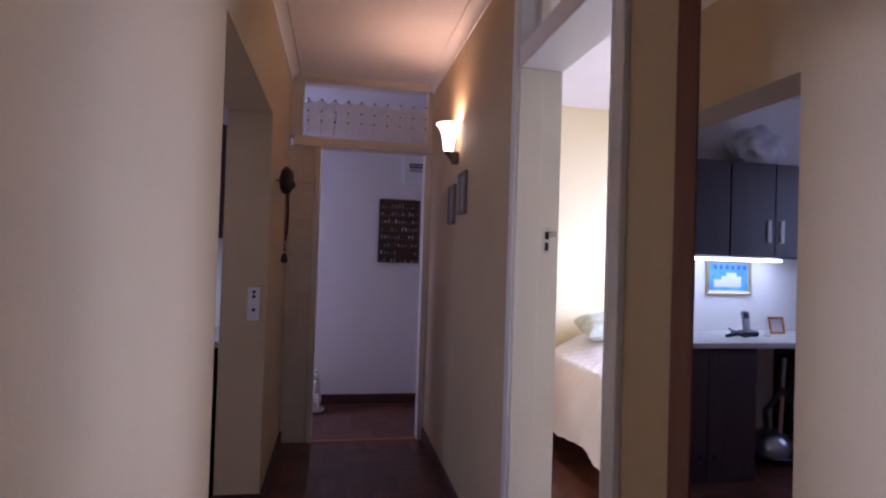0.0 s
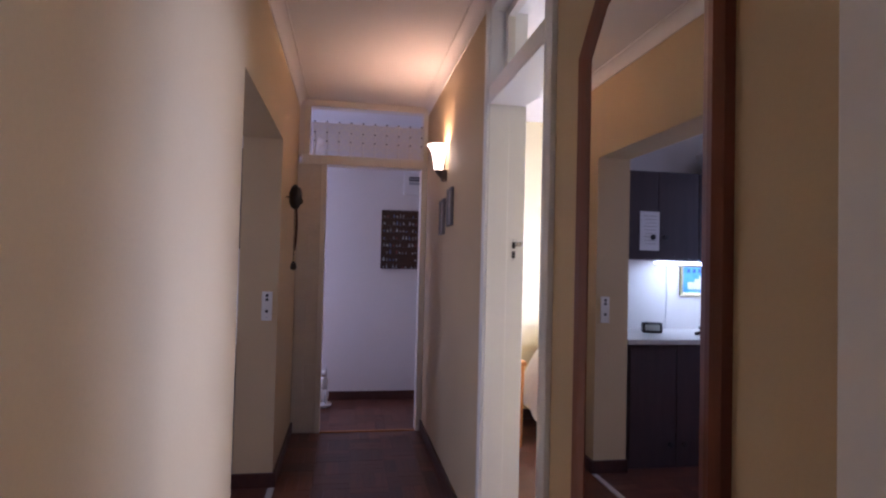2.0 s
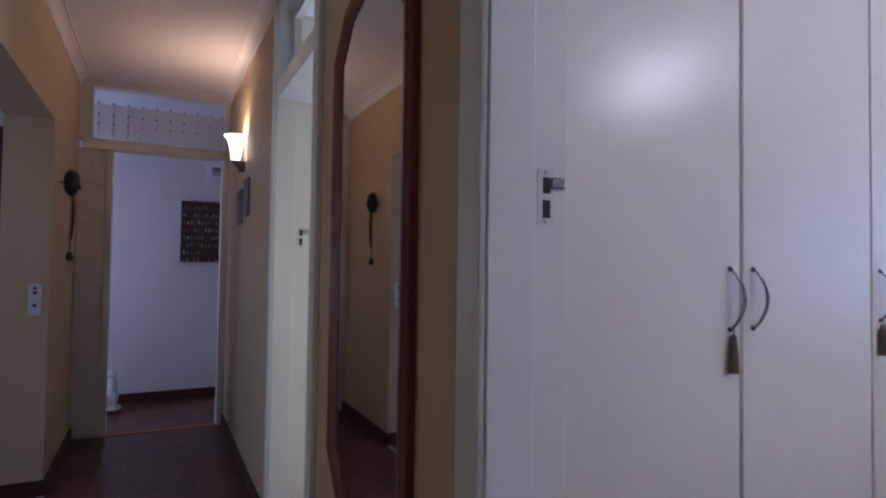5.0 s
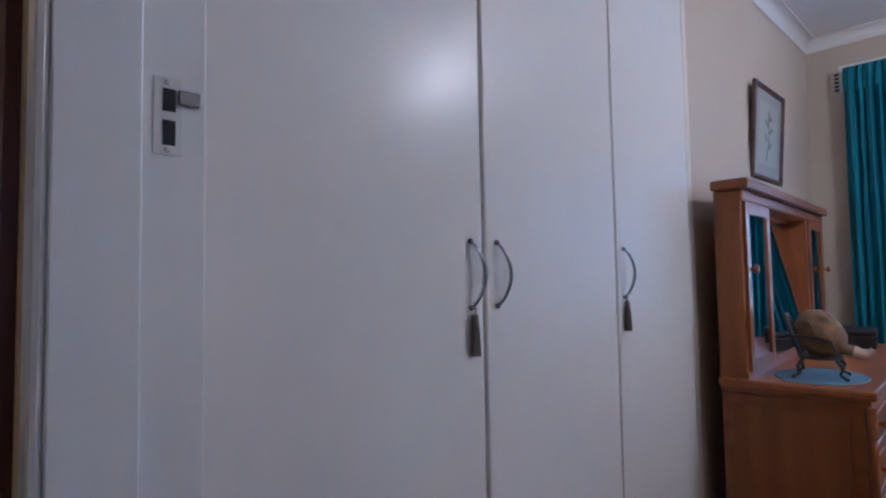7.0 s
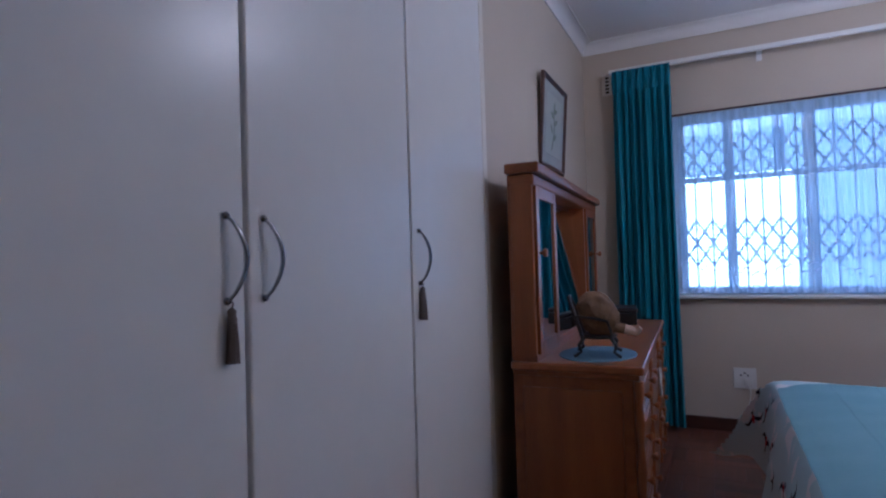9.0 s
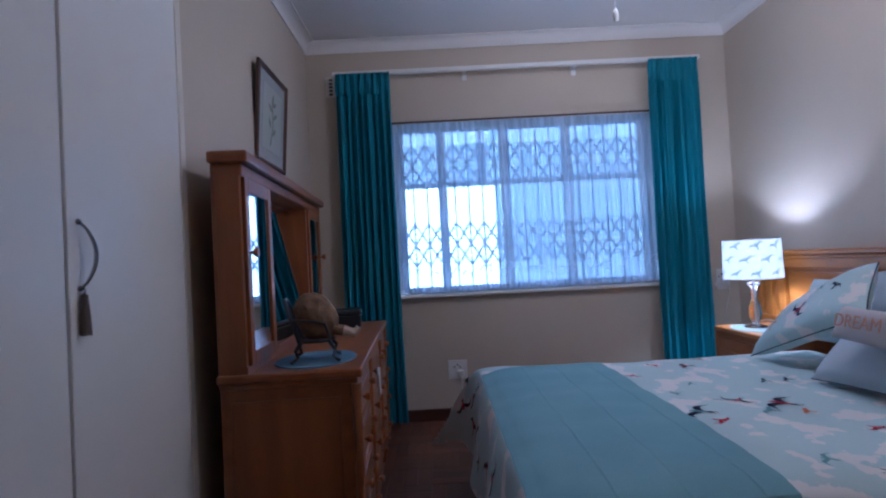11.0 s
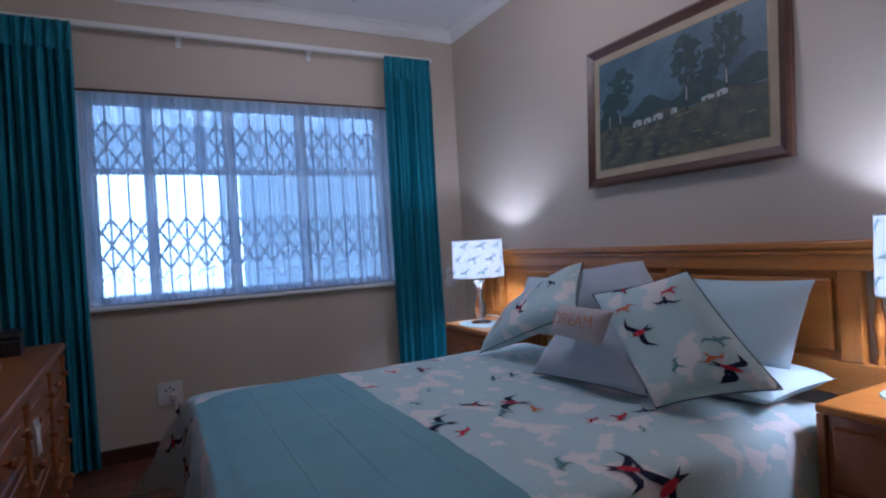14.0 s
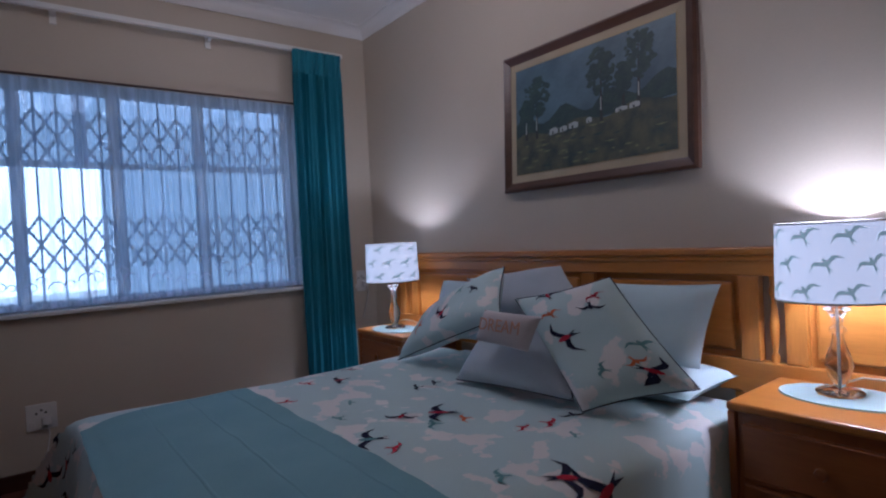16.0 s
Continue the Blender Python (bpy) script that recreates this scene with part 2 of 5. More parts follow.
def tube(bm, pts, r, seg=8, flat=1.0):
    """A bent rod along the points."""
    rings = []
    pts = [Vector(p) for p in pts]
    for i, p in enumerate(pts):
        d = (pts[min(i + 1, len(pts) - 1)] - pts[max(i - 1, 0)]).normalized()
        u = d.orthogonal().normalized() if not rings else (side - d * side.dot(d)).normalized()
        side, w = u, d.cross(u)
        rr = r[i] if isinstance(r, (list, tuple)) else r
        rings.append([bm.verts.new(p + u * rr * math.cos(2 * math.pi * k / seg) + w * rr * flat * math.sin(2 * math.pi * k / seg)) for k in range(seg)])
    for a, b in zip(rings, rings[1:]):
        for k in range(seg):
            bm.faces.new((a[k], a[(k + 1) % seg], b[(k + 1) % seg], b[k]))
    bm.faces.new(rings[0][::-1]), bm.faces.new(rings[-1])
    return bm


def rod(pts, r, seg=8, flat=1.0):
    return tube(bmesh.new(), pts, r, seg, flat)


def surface(f, nu, nv, u0=-1.0, u1=1.0, v0=-1.0, v1=1.0):
    bm = bmesh.new()
    g = [[bm.verts.new(f(u0 + (u1 - u0) * i / nu, v0 + (v1 - v0) * j / nv)) for j in range(nv + 1)] for i in range(nu + 1)]
    for i in range(nu):
        for j in range(nv):
            bm.faces.new((g[i][j], g[i + 1][j], g[i + 1][j + 1], g[i][j + 1]))
    return bm


def mesh_of(name, bm, material, smooth=False):
    bmesh.ops.recalc_face_normals(bm, faces=bm.faces[:])
    me = bpy.data.meshes.new(name)
    bm.to_mesh(me)
    bm.free()
    for m in (material if isinstance(material, (list, tuple)) else [material]):
        me.materials.append(m)
    if smooth:
        me.polygons.foreach_set("use_smooth", [True] * len(me.polygons))
        me.set_sharp_from_angle(angle=radians(40))
    return me


def part(name, bm, material, parent, label="", smooth=False, at=None):
    ob = new(name, mesh_of(name, bm, material, smooth))
    if parent:
        ob.parent = parent
    if at is not None:
        ob.matrix_basis = at
    if label:
        ob["label"] = label
    return ob


def piece(name, me, parent, m):
    ob = new(name, me)
    ob.parent, ob.matrix_basis = parent, m
    return ob


def thing(name, label, category, m=None, group="", kind=""):
    ob = new(name)
    if m is not None:
        ob.matrix_basis = m
    return tagged(ob, label, category, group, kind)


def solid(name, bm, material, label, category, group="", smooth=False, at=None, kind=""):
    return tagged(part(name, bm, material, None, smooth=smooth, at=at), label, category, group, kind)


def structure(name, bm, material, label, smooth=False):
    return tagged(part(name, bm, material, None, smooth=smooth), label, name.split("_")[0], kind="structure")


# ---- plan (metres) ----
HW, HE = 2.165, 3.177          # passage, west and east face
BW, BE = 3.335, 7.465          # bedroom, west and east face
BN, BS = -0.305, -3.345        # bedroom, north and south face
HC, BC = 2.585, 2.745          # ceilings
PN = 3.42                      # partition at the passage's end
LB = 4.45                      # far wall of the lobby
KN, KE = 3.00, 1.94            # kitchen, north and east face

# ---- structure ----
T = 2.80
structure("floor", one(-1.0, -4.2, -0.20, 7.695, 4.7, -0.012), PARQ_D, "dark red-brown polished wooden floor base")
structure("wall_hall_west", boxes((KE, -4.0, 0, HW, 1.140, T), (KE, 1.140, 2.047, HW, 2.393, T), (KE, 2.393, 0, HW, PN, T)), WALL, "cream painted passage wall with an open kitchen doorway")
for k, r in enumerate(((HE, -4.0, 0, BW, -1.575, T), (HE, -1.575, 2.52, BW, -0.467, T), (HE, -0.467, 0, BW, 0.61, T), (HE, 0.61, 2.52, BW, 1.43, T), (HE, 1.43, 0, BW, 3.80, T))):
    structure("wall_hall_east_%d" % (k + 1), one(*r), WALL, "cream painted passage wall over a doorway" if k in (1, 3) else "cream painted passage wall beside the doorways")
# Unseen end of the passage; the opening is made up for the fill lamp.
structure("wall_hall_south", boxes((KE, -4.15, 0, 2.3, -4.0, T), (3.05, -4.15, 0, BW, -4.0, T), (2.3, -4.15, 0, 3.05, -4.0, 1.1), (2.3, -4.15, 2.3, 3.05, -4.0, T)), WALL, "cream painted unseen end wall with an opening added for fill light")
structure("wall_bedroom_north", one(5.420, BN, 0, BE, -0.165, T), BEDW, "beige painted bedroom wall beside the wardrobe")
structure("wall_bedroom_south", one(BW, -3.495, 0, 7.695, BS, T), BEDW, "beige painted bedroom wall behind the bed")
structure("wall_bedroom_east", boxes((BE, BS, 0, 7.695, -0.165, 0.905), (BE, BS, 2.14, 7.695, -0.165, T), (BE, BS, 0.905, 7.695, -2.770, 2.14), (BE, -0.900, 0.905, 7.695, -0.165, 2.14)), BEDW, "beige painted window wall")
structure("wall_guest_south", one(BW, 0.312, 0, 6.1, 0.42, T), LIME, "pale yellow guest room wall")
structure("wall_guest_north", one(BW, 3.68, 0, 6.25, 3.80, T), LIME, "pale yellow guest room wall behind the white bed")
structure("wall_guest_east", boxes((6.1, 0.312, 0, 6.25, 1.45, T), (6.1, 3.15, 0, 6.25, 3.68, T), (6.1, 1.45, 0, 6.25, 3.15, 0.95), (6.1, 1.45, 2.15, 6.25, 3.15, T)), LIME, "pale yellow guest room wall with a window opening")
structure("wall_wardrobe_recess", one(5.420, -0.165, 0, 5.525, 0.312, T), WALL, "plain wall closing the wardrobe recess")
structure("wall_lobby_north", one(0.5, LB, 0, 3.6, 4.6, T), WALL2, "pale lilac-white lobby wall")
structure("wall_lobby_west", boxes((0.5, 3.12, 0, 0.65, 3.55, T), (0.5, 3.55, 0, 0.65, LB, 0.95), (0.5, 3.55, 2.2, 0.65, LB, T)), WALL2, "pale lobby wall with a window opening")
structure("wall_lobby_east", one(3.45, 3.80, 0, 3.6, LB, T), WALL2, "pale lobby end wall")
structure("wall_kitchen_north", one(-0.5, KN, 0, KE, 3.12, T), WALL2, "pale kitchen wall above the counter")
structure("wall_kitchen_west", boxes((-0.65, 0.1, 0, -0.5, 1.0, T), (-0.65, 2.1, 0, -0.5, 3.12, T), (-0.65, 1.0, 0, -0.5, 2.1, 1.0), (-0.65, 1.0, 2.2, -0.5, 2.1, T)), WALL2, "pale kitchen wall with a window opening")
structure("wall_kitchen_south", one(-0.65, -0.05, 0, KE, 0.1, T), WALL2, "pale kitchen wall")
structure("ceiling_hall", one(HW, -4.0, HC, HE, PN, T), CEIL, "white painted passage ceiling in warm lamplight")
structure("ceiling_bedroom", one(BW, BS, BC, BE, BN + 0.001, T), CEIL, "white painted bedroom ceiling")
structure("ceiling_guest", boxes((BW, 0.42, 2.60, 6.1, 3.68, T), (BW, 2.20, 2.596, 6.1, 2.225, 2.60)), CEIL, "white boarded guest room ceiling")
structure("ceiling_lobby", one(0.65, 3.12, 2.66, 3.45, LB, T), CEIL, "white lobby ceiling")
structure("ceiling_kitchen", one(-0.5, 0.1, 2.60, KE, KN, T), CEIL, "white kitchen ceiling")
structure("roof", one(-0.8, -4.3, T, 7.8, 4.8, T + 0.1), CEIL, "flat roof slab over the rooms")
lamp("window_light_kitchen", "AREA", look((-0.52, 1.55, 1.6), (3.0, 1.9, 1.3)), 6.2, (0.66, 0.76, 1.0), 1.05, 1.15)


def cove(p0, p1, inward, size=0.07):
    """Plaster cornice along one ceiling edge."""
    bm = bmesh.new()
    inward, prof = Vector(inward), []
    for k in range(7):
        a = math.pi / 2 * k / 6
        prof.append((size * (1 - math.cos(a)) , -size * (1 - math.sin(a))))
    prof = [(0.0, -size - 0.012), (0.008, -size - 0.012)] + [(0.008 + p, q) for p, q in prof] + [(size + 0.02, -0.008), (size + 0.02, 0.0), (0.0, 0.0)]
    rings = [[bm.verts.new(Vector(p) + inward * a + Vector((0, 0, b))) for a, b in prof] for p in (p0, p1)]
    n = len(prof)
    for i in range(n):
        bm.faces.new((rings[0][i], rings[0][(i + 1) % n], rings[1][(i + 1) % n], rings[1][i]))
    bm.faces.new(rings[0]), bm.faces.new(rings[1][::-1])
    return bm


for n, a, b, w in (("hall_west", (HW, -3.98, HC), (HW, PN, HC), (1, 0, 0)), ("hall_east", (HE, -3.98, HC), (HE, PN, HC), (-1, 0, 0))):
    structure("cornice_" + n, cove(a, b, w, 0.05), CEIL, "white plaster cornice along the passage ceiling", True)
for n, a, b, w in (("north", (5.420, BN, BC), (BE - 0.001, BN, BC), (0, -1, 0)), ("east", (BE, BS, BC), (BE, BN, BC), (-1, 0, 0)), ("south", (BW, BS, BC), (BE - 0.001, BS, BC), (0, 1, 0))):
    structure("cornice_" + n, cove(a, b, w, 0.06), CEIL, "white plaster cornice along the bedroom ceiling", True)

SK = 0.085
for n, r in (("hall_west_near", (HW, -3.98, 0, HW + 0.016, 1.140, SK)), ("hall_west_far", (HW, 2.393, 0, HW + 0.016, PN - 0.002, SK)),
             ("kitchen_jamb", (KE - 0.01, 2.377, 0, HW + 0.016, 2.393, SK)), ("kitchen_jamb_near", (KE - 0.01, 1.140, 0, HW + 0.016, 1.156, SK)),
             ("hall_east_mid", (HE - 0.016, -0.40, 0, HE, 0.56, SK)), ("hall_east_far", (HE - 0.016, 1.515, 0, HE, PN - 0.002, SK)),
             ("lobby", (0.66, LB - 0.016, 0, 3.45, LB, SK)), ("bedroom_east", (BE - 0.018, BS + 0.02, 0, BE, BN - 0.02, SK)),
             ("bedroom_north", (5.435, BN - 0.016, 0, BE - 0.02, BN, SK)), ("bedroom_south", (BW + 0.01, BS, 0, BE - 0.02, BS + 0.016, SK)),
             ("guest_north", (BW + 0.01, 3.664, 0, 6.09, 3.68, SK))):
    structure("baseboard_" + n, one(*r, bevel=0.004), SKIRT, "dark stained wooden skirting board")


def strike_plate(parent, x, y, z, face):
    """Steel latch plate let into a door frame; face is the way it looks along y."""
    p = part("strike_plate", boxes((x - 0.017, y, z - 0.050, x + 0.017, y + face * 0.002, z + 0.050)), PLASTIC, parent, "worn paint-smeared strike plate")
    for z0, z1 in ((0.006, 0.035), (-0.038, -0.006)):
        part("latch_slot", one(x - 0.006, y + face * 0.002, z + z0, x + 0.009, y + face * 0.004, z + z1), SLOT, p)
    part("latch_lip", one(x + 0.012, y + face * 0.001, z + 0.016, x + 0.040, y + face * 0.006, z + 0.036, bevel=0.002), CHROME, p)
    for dz in (-0.044, 0.044):
        part("screw", turned([(0.004, 0), (0.003, 0.0015)], 10, (0, 0, 0)), STEEL, p, at=pose(x, y + face * 0.002, z + dz, -90 * face))


def door_frame(name, y0, y1, label, outer, strike_y, face):
    """Painted frame with a transom light between the inner faces y0 and y1."""
    d = tagged(new(name), label, "door frame", kind="structure")
    x0, x1 = HE - 0.014, BW + 0.008
    for nm, a, b, s in (("jamb", y1, y1 + 0.045, 1), ("jamb", y0 - 0.045, y0, -1)):
        edge = a if s > 0 else b
        back = edge + 0.012 * s
        part(nm, boxes((x0 + 0.004, a, 0, 3.262, b, 2.52), (3.262, min(back, b if s > 0 else a), 0, x1, max(back, b if s > 0 else a), 2.52), bevel=0.003), WHITE, d)
        oa, ob_ = (edge + 0.012 * s, edge + outer * s)
        part("architrave", one(x0 - 0.006, min(oa, ob_), 0, HE + 0.001, max(oa, ob_), 2.56, bevel=0.004), WHITE, d)
        part("bead", rod([(x0 - 0.002, edge + 0.012 * s, 0), (x0 - 0.002, edge + 0.012 * s, 2.54)], 0.008, 8), WHITE, d)
    part("transom_bar", one(x0, y0, 2.045, x1, y1, 2.125, bevel=0.004), WHITE, d)
    part("head", one(x0 + 0.003, y0, 2.47, x1, y1, 2.52), WHITE, d)
    fr = part("transom_sash", boxes((3.235, y0, 2.125, 3.27, y0 + 0.035, 2.47), (3.235, y1 - 0.035, 2.125, 3.27, y1, 2.47), (3.235, y0 + 0.035, 2.125, 3.27, y1 - 0.035, 2.16), (3.235, y0 + 0.035, 2.435, 3.27, y1 - 0.035, 2.47)), CREAMP, d)
    g = part("pane", one(3.250, y0 + 0.035, 2.16, 3.254, y1 - 0.035, 2.435), PANE, fr, "clear transom glass")
    g.visible_shadow = False
    strike_plate(d, 3.293, strike_y + 0.012, 1.398, face)
    return d


door_frame("door_1", 0.655, 1.385, "white painted door frame with a glazed transom, no leaf shown", 0.065, 1.385, -1)
door_frame("door_2", -1.53, -0.512, "white painted bedroom door frame with a steel strike plate", 0.090, -0.512, -1)

# partition at the end of the passage: brick pier, frame, lintel, open transom
end = tagged(new("door_3"), "cream painted door frame with an open grilled transom, no leaf", "door frame", kind="structure")
part("lintel", one(2.195, PN - 0.02, 2.080, HE - 0.001, PN + 0.10, 2.150, bevel=0.004), CREAMP, end)
part("top_rail", one(2.205, PN - 0.012, 2.535, HE - 0.001, PN + 0.10, HC), CREAMP, end)
part("right_post", one(3.128, PN - 0.014, 0, HE - 0.001, PN + 0.10, 2.080, bevel=0.004), CREAMP, end)
part("left_post", one(2.345, PN - 0.016, 0, 2.385, PN + 0.10, 2.080, bevel=0.004), CREAMP, end)
part("transom_side", one(2.205, PN, 2.150, 2.250, PN + 0.10, 2.535), CREAMP, end)
part("transom_side", one(3.140, PN, 2.150, HE - 0.001, PN + 0.10, 2.535), CREAMP, end)
part("threshold", one(2.385, PN - 0.01, -0.012, 3.128, PN + 0.03, 0.006, bevel=0.003), PINE, end, "worn brass-coloured threshold strip")
structure("trim_kitchen_threshold", one(2.145, 1.157, -0.012, 2.180, 2.375, 0.005, bevel=0.002), COUNTER, "pale metal threshold strip in the kitchen doorway")
structure("wall_pier", one(HW, PN + 0.006, 0, 2.345, PN + 0.10, 2.080), MORTAR, "cream painted brick pier")
structure("wall_partition", boxes((0.65, 3.12, 0, KE, 3.52, T), (KE, PN, 0, HW, 3.52, T), (HW, PN, 2.150, 2.205, PN + 0.10, HC)), WALL2, "pale wall between kitchen and lobby")

# window
# The bedroom and what it holds are set out from the bedroom's own mark and moved to their place together.
BED_MARK = Vector((0.075, 0.185, 0.0))
BEX, BNY, BSY = BE - BED_MARK.x, BN - BED_MARK.y, BS - BED_MARK.y
already = set(bpy.data.objects)
win = tagged(new("window_1"), "white steel window behind a net curtain", "window", kind="structure")
for y in (-2.965, -2.40, -1.93, -1.465, -1.155):
    part("mullion", one(7.50, y, 0.93, 7.54, y + 0.065, 2.14, bevel=0.004), WHITE, win)
for z in (0.905, 1.68, 2.10):
    part("glazing_bar", one(7.502, -2.94, z, 7.538, -1.135, z + 0.035, bevel=0.004), WHITE, win)
for y in (-2.90, -2.335, -1.70):
    g = part("pane", one(7.518, y, 0.94, 7.522, y + 0.57, 2.10), PANE, win)
    g.visible_shadow = False
structure("window_sill", one(7.345, -2.975, 0.880, 7.50, -1.065, 0.905, bevel=0.006), WHITE, "white painted window sill")

# ---- bedroom ----
# wardrobe
wr = thing("wardrobe", "white built-in wardrobe with three flush doors, closed", "wardrobe")
part("body", boxes((3.263, -0.478, 0, 5.34, 0.12, 2.74)), WARD, wr)
part("side_trim", one(5.300, -0.503, 0, 5.343, -0.478, 2.74, bevel=0.004), CREAMP, wr)
part("plinth", one(3.263, -0.492, 0, 5.30, -0.478, 0.07), WARD, wr)


def bow_handle(parent, x, y, z0, z1, side):
    pts = []
    for k in range(13):
        s = k / 12
        b = math.sin(math.pi * s)
        pts.append((x + side * 0.026 * b, y - 0.004 - 0.024 * b ** 0.6, z0 + (z1 - z0) * s))
    h = part("handle", rod(pts, [0.0045 + 0.0025 * math.sin(math.pi * k / 12) for k in range(13)], 10, 0.7), CHROME, parent, "dark chrome bow handle", True)
    for z in (z0, z1):
        part("foot", turned([(0.0075, 0), (0.0075, 0.004), (0.004, 0.009)], 12), CHROME, h, at=pose(x, y, z, 90))
    return h


def tassel(x, y, z, size):
    t = thing("tassel", "taupe thread tassel hanging from a wardrobe handle", "tassel", group="tassels on the wardrobe")
    part("loop", rod([(x, y, z), (x + 0.002, y - 0.004, z - 0.008 * size), (x, y - 0.002, z - 0.018 * size)], 0.0018, 6), TASSEL, t)
    part("head", turned([(0.003, 0), (0.009, -0.006), (0.0075, -0.014), (0.010, -0.022), (0.008, -0.030)], 14, (x, y - 0.002, z - 0.016 * size)), TASSEL, t, smooth=True)
    bm = bmesh.new()
    random.seed(3)
    for k in range(34):
        a, r = k * 2.399, 0.0085 * math.sqrt((k + 0.5) / 34)
        c, s = math.cos(a), math.sin(a)
        zt = z - 0.016 * size - 0.028
        tube(bm, [(x + r * c, y - 0.002 + r * s, zt), (x + 1.3 * r * c, y - 0.002 + 1.3 * r * s, zt - 0.035 * size), (x + 1.55 * r * c, y - 0.002 + 1.5 * r * s, zt - (0.078 + 0.006 * random.random()) * size)], 0.0016, 5)
    part("fringe", bm, TASSEL, t)


for x0, x1, hx, side in ((3.263, 4.021, 3.975, 1), (4.033, 4.684, 4.073, 1), (4.694, 5.297, 4.733, 1)):
    d = part("door", one(x0, -0.503, 0.075, x1, -0.480, 2.73, bevel=0.005), WARD, wr)
    bow_handle(d, hx, -0.503, 1.112, 1.274, side)
tassel(3.977, -0.512, 1.115, 0.92)
tassel(4.733, -0.512, 1.115, 0.90)

# flower picture above the dresser
pf = thing("framed_picture", "narrow dark red wooden frame with a pale botanical print", "picture", pose(6.395, BNY - 0.012, 1.942, 4, 0, 0))


def frame_parts(parent, w, h, bar, depth, material, label=""):
    """Four mitred bars of a picture frame in the x-z plane, front toward -y."""
    for nm, quad in (("top", ((-w, h), (w, h), (w - bar, h - bar), (-w + bar, h - bar))), ("bottom", ((-w, -h), (w, -h), (w - bar, -h + bar), (-w + bar, -h + bar))),
                     ("left", ((-w, -h), (-w, h), (-w + bar, h - bar), (-w + bar, -h + bar))), ("right", ((w, -h), (w, h), (w - bar, h - bar), (w - bar, -h + bar)))):
        bm = bmesh.new()
        rows = []
        for dy in (0.0, -depth * 0.75, -depth, -depth * 0.8):
            q = []
            for i, (x, z) in enumerate(quad):
                o, inn = quad[i], quad[3 - i]
                k = {0.0: 0, -depth * 0.75: 0.0, -depth: 0.25, -depth * 0.8: 0.0}[dy]
                q.append(bm.verts.new((o[0] + (inn[0] - o[0]) * k, dy if i < 2 or dy == 0 else dy * 0.6, o[1] + (inn[1] - o[1]) * k)))
            rows.append(q)
        for a, b in zip(rows[:3], rows[1:3]):
            for i in range(4):
                bm.faces.new((a[i], a[(i + 1) % 4], b[(i + 1) % 4], b[i]))
        bm.faces.new(rows[0][::-1]), bm.faces.new(rows[2])
        for v in rows[3]:
            bm.verts.remove(v)
        part("frame_bar", bm, material, parent, label)


frame_parts(pf, 0.255, 0.256, 0.028, 0.022, DARKW)
part("mount", one(-0.230, -0.008, -0.231, 0.230, -0.004, 0.231), mat("print_mount", (0.36, 0.37, 0.36), 0.5), pf)
part("print", one(-0.165, -0.0105, -0.17, 0.165, -0.008, 0.17), mat("botanical_print", (0.42, 0.43, 0.40), 0.5, color2=(0.37, 0.40, 0.36), scale=5), pf)
STEM = mat("print_leaf_green", (0.22, 0.25, 0.19), 0.7)
part("printed_stem", rod([(-0.03, -0.0112, -0.14), (0.01, -0.0112, -0.03), (-0.01, -0.0112, 0.10)], 0.0028, 5), STEM, pf)
for k, (x, z, a) in enumerate(((0.03, -0.06, 40), (-0.045, -0.02, 130), (0.045, 0.03, 30), (-0.04, 0.06, 150), (0.0, 0.11, 80), (0.03, 0.09, 20))):
    part("printed_leaf", surface(lambda u, v: (0.035 * u, -0.0006 + 0.0003 * v, 0.013 * v * (1 - u * u)), 8, 2), STEM, pf, at=pose(x, -0.0108, z, 0, -a, 0))

# dresser with mirrored top
DR = pose(5.335, -1.072, 0, 0, 0, 2.3) @ Matrix.Diagonal((1, 1, 0.98, 1))
dr = thing("dresser", "orange-brown varnished wooden dressing table with a mirrored upper section", "dresser", DR)
L, D = 1.645, 0.485
part("carcass", boxes((0.03, 0.03, 0.06, L - 0.03, D, 0.755)), OAK, dr)
part("tabletop", one(0, -0.012, 0.757, L, D + 0.004, 0.790, bevel=0.008), OAK, dr)
part("top_moulding", one(0.015, 0.005, 0.735, L - 0.015, D, 0.757, bevel=0.006), OAK, dr)
part("plinth", one(0.015, 0.015, 0, L - 0.015, D, 0.06, bevel=0.005), OAK, dr)
part("side_panel", boxes((0.018, 0.07, 0.14, 0.03, D - 0.04, 0.69), bevel=0.004), OAK_Z, dr)


def knob(parent, x, y, z, r=0.016, material=OAK):
    part("knob", turned([(0.006, 0), (0.006, 0.010), (r * 0.7, 0.014), (r, 0.022), (r * 0.85, 0.031), (0, 0.034)], 16), material, parent, smooth=True, at=pose(x, y, z, 90))


for i, (x0, x1) in enumerate(((0.05, 0.51), (0.54, 1.105), (1.135, 1.595))):
    for z0, z1 in ((0.59, 0.725), (0.42, 0.575), (0.25, 0.405), (0.08, 0.235)):
        dw = part("drawer", one(x0, 0.008, z0, x1, 0.034, z1, bevel=0.006), OAK, dr)
        part("drawer_panel", one(x0 + 0.035, 0.003, z0 + 0.03, x1 - 0.035, 0.010, z1 - 0.03, bevel=0.003), OAK, dw)
        for kx in ((x0 + 0.09, x1 - 0.09)):
            knob(dw, kx, 0.006, (z0 + z1) / 2)
for x in (0.022, 0.525, 1.12, 1.62):
    part("turned_post", turned([(0.016, 0.06), (0.018, 0.10), (0.010, 0.14), (0.017, 0.20), (0.012, 0.30), (0.019, 0.40), (0.011, 0.50), (0.017, 0.58), (0.012, 0.65), (0.018, 0.70), (0.018, 0.735)], 14, (x, 0.010, 0)), OAK_Z, dr, smooth=True)
